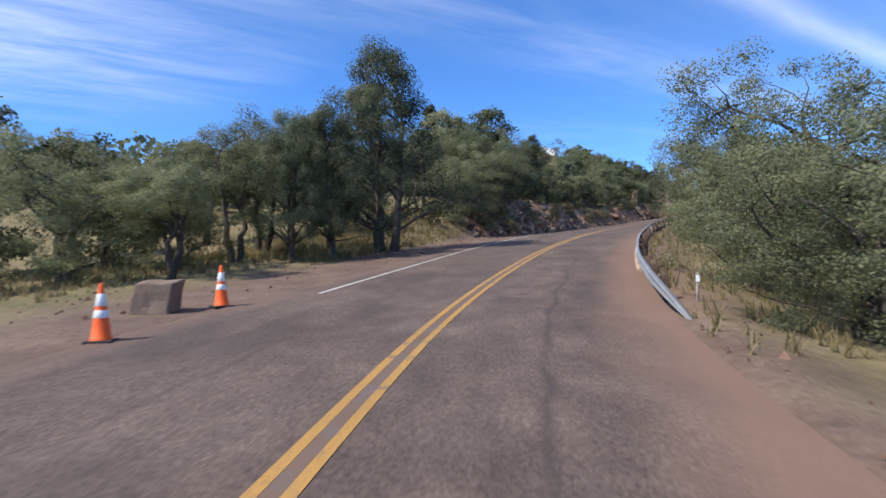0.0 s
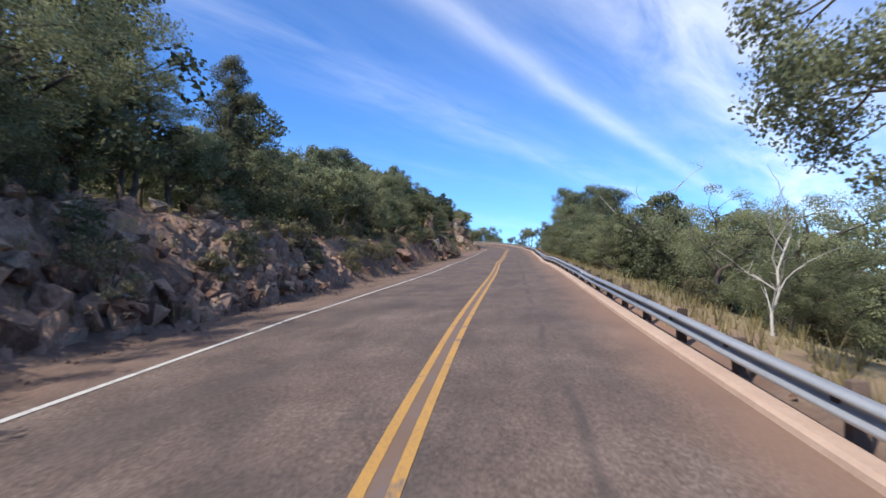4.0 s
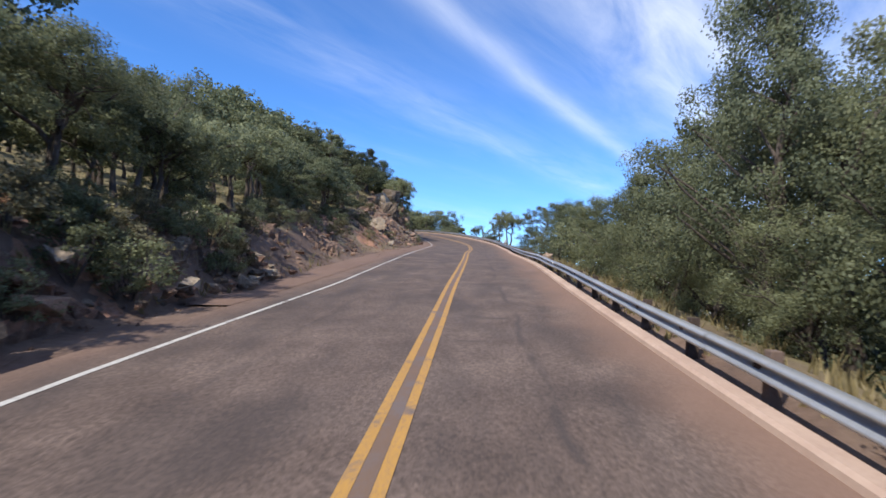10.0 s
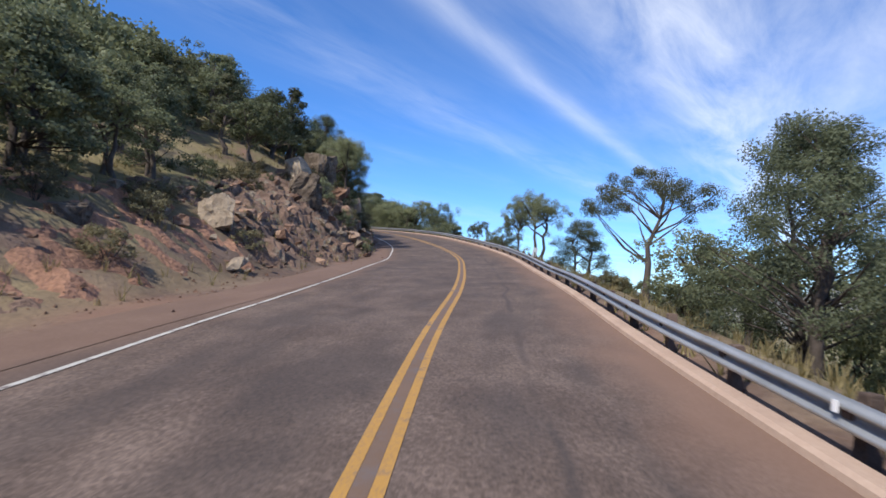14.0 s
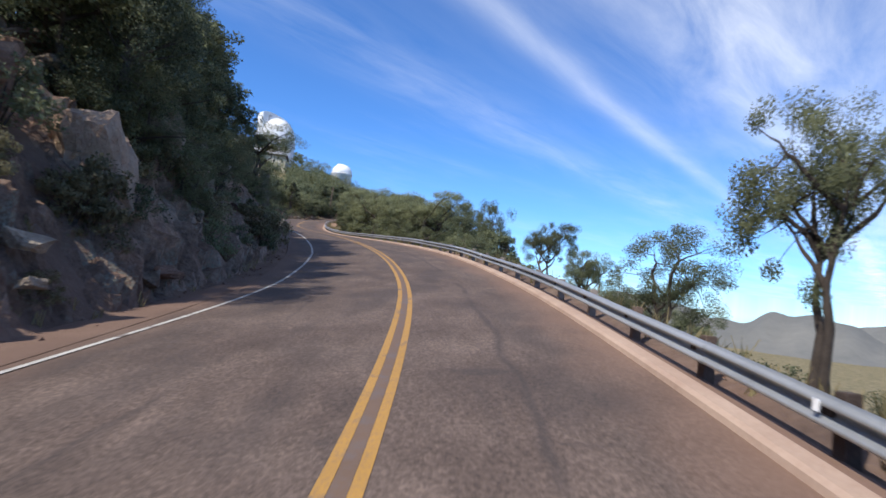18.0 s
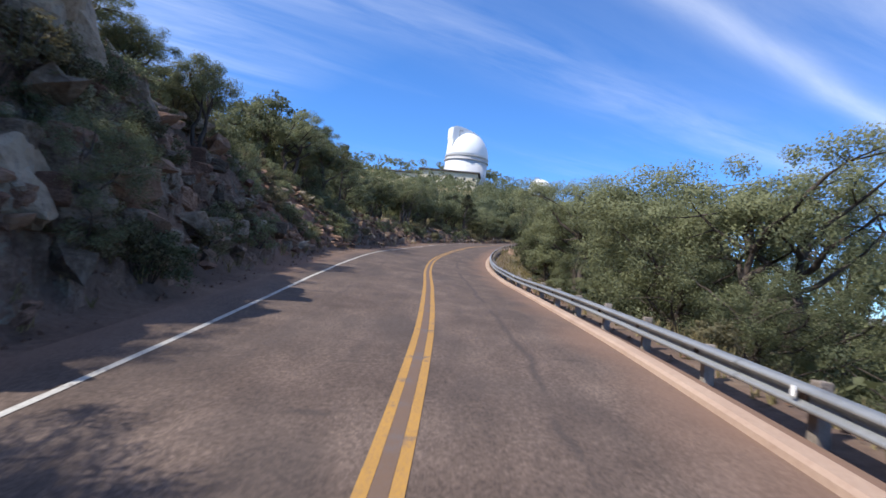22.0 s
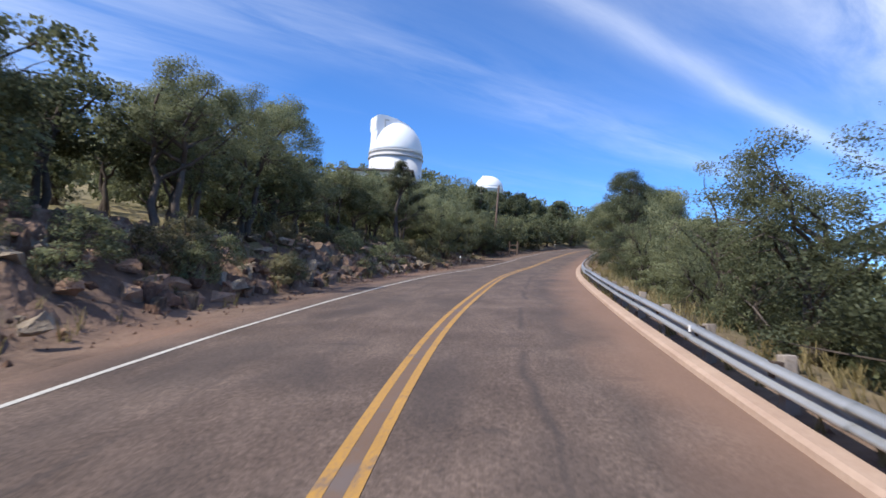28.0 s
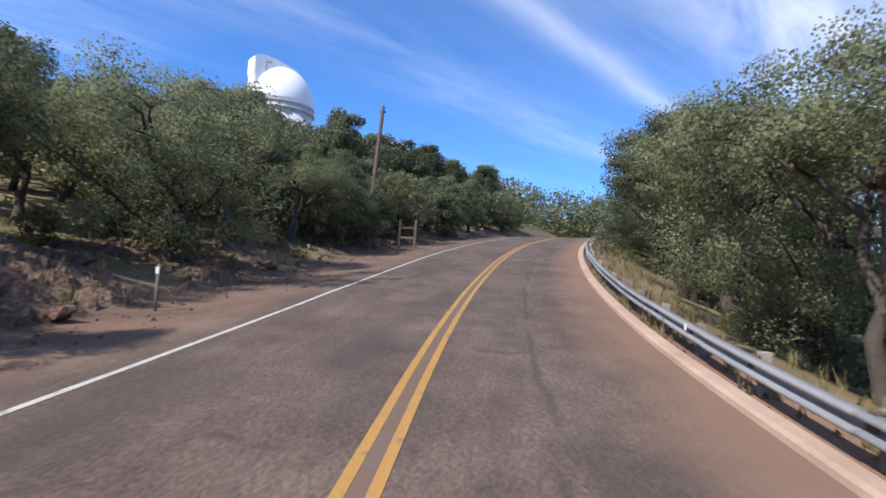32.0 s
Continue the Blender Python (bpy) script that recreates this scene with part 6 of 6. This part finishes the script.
# ---- the observatory on the hilltop ----
def main_dome():
    base = Vector((76.8, 435.5, 64.7))
    ob = thing("observatory_dome", Matrix.Translation(base) @ pose(0, 0, 0, 0, 0, 24), "large white observatory dome with open shutter box above a flat building", "observatory")
    R, K = 8.9, 1.11
    part("drum", turned([(R * 0.99, -16.0), (R * 0.99, 3.3 * K)], 64), M["drum"], ob, "pale grey drum wall")
    part("ring", turned([(R * 0.995, 3.3 * K), (R * 1.045, 3.4 * K), (R * 1.045, 3.75 * K), (R * 1.0, 3.8 * K), (R * 1.0, 4.75 * K), (R * 1.03, 4.8 * K), (R * 1.03, 5.1 * K), (R * 0.99, 5.2 * K)], 64), M["band"], ob, "grey walkway ring")
    shell = [(R * math.cos(a), 5.2 * K + R * 1.2 * math.sin(a)) for a in [radians(x) for x in range(0, 86, 5)]] + [(0.3, 5.2 * K + R * 1.2)]
    part("shell", turned(shell, 72), M["dome"], ob, "smooth white dome shell")
    # the shutter: a tall hood at its open end that runs down over the crown to the far side
    side = [(-0.95, 5.3), (-0.93, 10.9), (-0.97, 11.7), (-0.97, 15.2), (-0.92, 15.75), (-0.80, 16.05), (-0.58, 16.1), (-0.36, 15.9), (-0.14, 15.55), (0.1, 15.05), (0.32, 14.4), (0.52, 13.4), (0.68, 12.1), (0.5, 9.0), (-0.3, 8.0)]
    bm = bmesh.new()
    near, far = ([bm.verts.new((x * R, y, z * K)) for x, z in side] for y in (-2.3 * K, 2.3 * K))
    for k in range(len(side)):
        n = (k + 1) % len(side)
        bm.faces.new((near[k], near[n], far[n], far[k]))
    bm.faces.new(list(reversed(near)))
    bm.faces.new(far)
    bmesh.ops.recalc_face_normals(bm, faces=bm.faces[:])
    bmesh.ops.bevel(bm, geom=bm.edges[:], offset=0.22, segments=2, affect="EDGES", clamp_overlap=True)
    part("shutter", bm, M["dome"], ob, "raised white shutter with a square box at its open end")
    # no hole is cut: two solid grey boxes paint the shade of slot and recess
    part("slot_panel", box((0.5, 0.3, 3.0), (-R * 0.62, -2.3 * K, 13.3 * K), 0.05), M["band"], ob, "dark opening in the shutter box")
    part("hoist", box((1.6, 0.3, 0.5), (-R * 0.55, -2.3 * K, 14.6 * K), 0.05), M["band"], ob, "grey hoist recess in the shutter box")


def main_building():
    ob = thing("observatory_building", Matrix.Translation(Vector((71.7, 422.6, 55.0))) @ pose(0, 0, 0, 0, 0, -6) @ Matrix.Scale(1.11, 4), "flat-roofed cream building with dark eaves below the dome", "building")
    part("wall", box((19.5, 12.0, 14.4), (-0.5, 3.0, -1.6), 0.05), M["wall"], ob)
    part("roof", box((21.5, 13.6, 0.55), (-0.8, 3.0, 5.9), 0.08), M["roof"], ob, "dark flat roof with wide eaves")
    part("roof", box((16.0, 9.0, 0.5), (-17.5, 5.0, 4.9), 0.08), M["roof"], ob, "lower dark roof of the side wing")
    part("wall", box((14.6, 7.6, 9.0), (-17.2, 5.0, 0.1), 0.05), M["wall"], ob)
    for k in range(6):
        w = part("window", box((0.95, 0.14, 1.15), (-7.6 + 3.1 * k, -3.02, 3.6), 0.03), M["wall"], ob)
        part("pane", box((0.75, 0.06, 0.95), (-7.6 + 3.1 * k, -3.08, 3.6), 0.01), M["glass"], w, "dark window pane")
    part("door", box((1.1, 0.12, 2.1), (6.4, -3.02, 0.8), 0.03), M["roof"], ob)


def second_dome():
    ob = thing("small_dome", Matrix.Translation(Vector((109.0, 437.5, 59.1))), "smaller white observatory dome showing above the trees", "observatory")
    R = 4.9
    part("drum", turned([(R, -13.0), (R, 1.3), (R * 1.03, 1.4), (R * 1.03, 1.9), (R, 2.0)], 48), M["dome"], ob)
    part("shell", turned([(R * 0.98 * math.cos(radians(x)), 2.0 + R * 0.9 * math.sin(radians(x))) for x in range(0, 89, 8)] + [(0.2, 2.0 + R * 0.9)], 48), M["dome"], ob)
    part("shutter", box((2.2, 2.6, 1.3), (-1.6, 0, 2.0 + R * 0.75), 0.2, 0.8), M["dome"], ob)


main_dome()
main_building()
second_dome()


def red_roof_hut():
    ob = thing("hut", Matrix.Translation(place(322, -24)) @ pose(0, 0, 0, 0, 0, 20), "low hut with a faded red roof among the oaks", "hut")
    part("wall", box((5.0, 3.4, 2.6), (0, 0, 0.9), 0.04), M["wall"], ob)
    bm = bmesh.new()
    vs = [bm.verts.new(c) for c in ((-2.9, -2.2, 2.15), (2.9, -2.2, 2.15), (2.9, 2.2, 2.15), (-2.9, 2.2, 2.15), (-2.9, 0, 3.2), (2.9, 0, 3.2))]
    for f in ((0, 1, 5, 4), (2, 3, 4, 5), (0, 4, 3), (1, 2, 5), (3, 2, 1, 0)):
        bm.faces.new([vs[i] for i in f])
    part("roof", bm, M["shingle"], ob, "faded red pitched roof")


red_roof_hut()


# ---- distance ----
def mountain(name, az0, az1, far, base, height, seed, label):
    verts, faces, n = [], [], 90
    for i in range(n + 1):
        t = i / n
        az = radians(az0 + (az1 - az0) * t)
        h = height * (0.45 + 0.55 * noise.noise((t * 3.1 + seed, 0.3, 0))) * math.sin(math.pi * min(max(t, 0.02), 0.98)) ** 0.4
        h += height * 0.10 * noise.noise((t * 14 + seed, 5, 0))
        for k, (r, z) in enumerate(((far - 700, 0.0), (far - 420, 0.22), (far - 220, 0.55), (far, 1.0), (far + 350, 0.4), (far + 600, 0.0))):
            zz = base + max(h, 0) * z * (1 + (0.25 * noise.noise((t * 22 + seed, k, 1)) if 0 < k < 3 else 0))
            verts.append((72 + r * math.sin(az), 150 + r * math.cos(az), zz))
    for i in range(n):
        for k in range(5):
            a = i * 6 + k
            faces.append((a, a + 1, a + 7, a + 6))
    tagged(new(name, mesh_of(name, verts, faces, M["far"], True)), label, "mountain", "distant mountains", "structure")


mountain("mountain", 26, 62, 2500, -120, 330, 1.3, "hazy brown mountain ridge beyond the valley")
mountain("mountain", 40, 100, 3300, -120, 330, 4.1, "hazy grey mountain ridge on the horizon")
mountain("mountain", 85, 160, 2900, -120, 280, 7.7, "hazy grey mountain ridge on the horizon")
for model, _ in [m for pool in (MODELS, MID) for some in pool.values() for m in some]:
    for child in list(model.children):
        bpy.data.objects.remove(child)
    bpy.data.objects.remove(model)
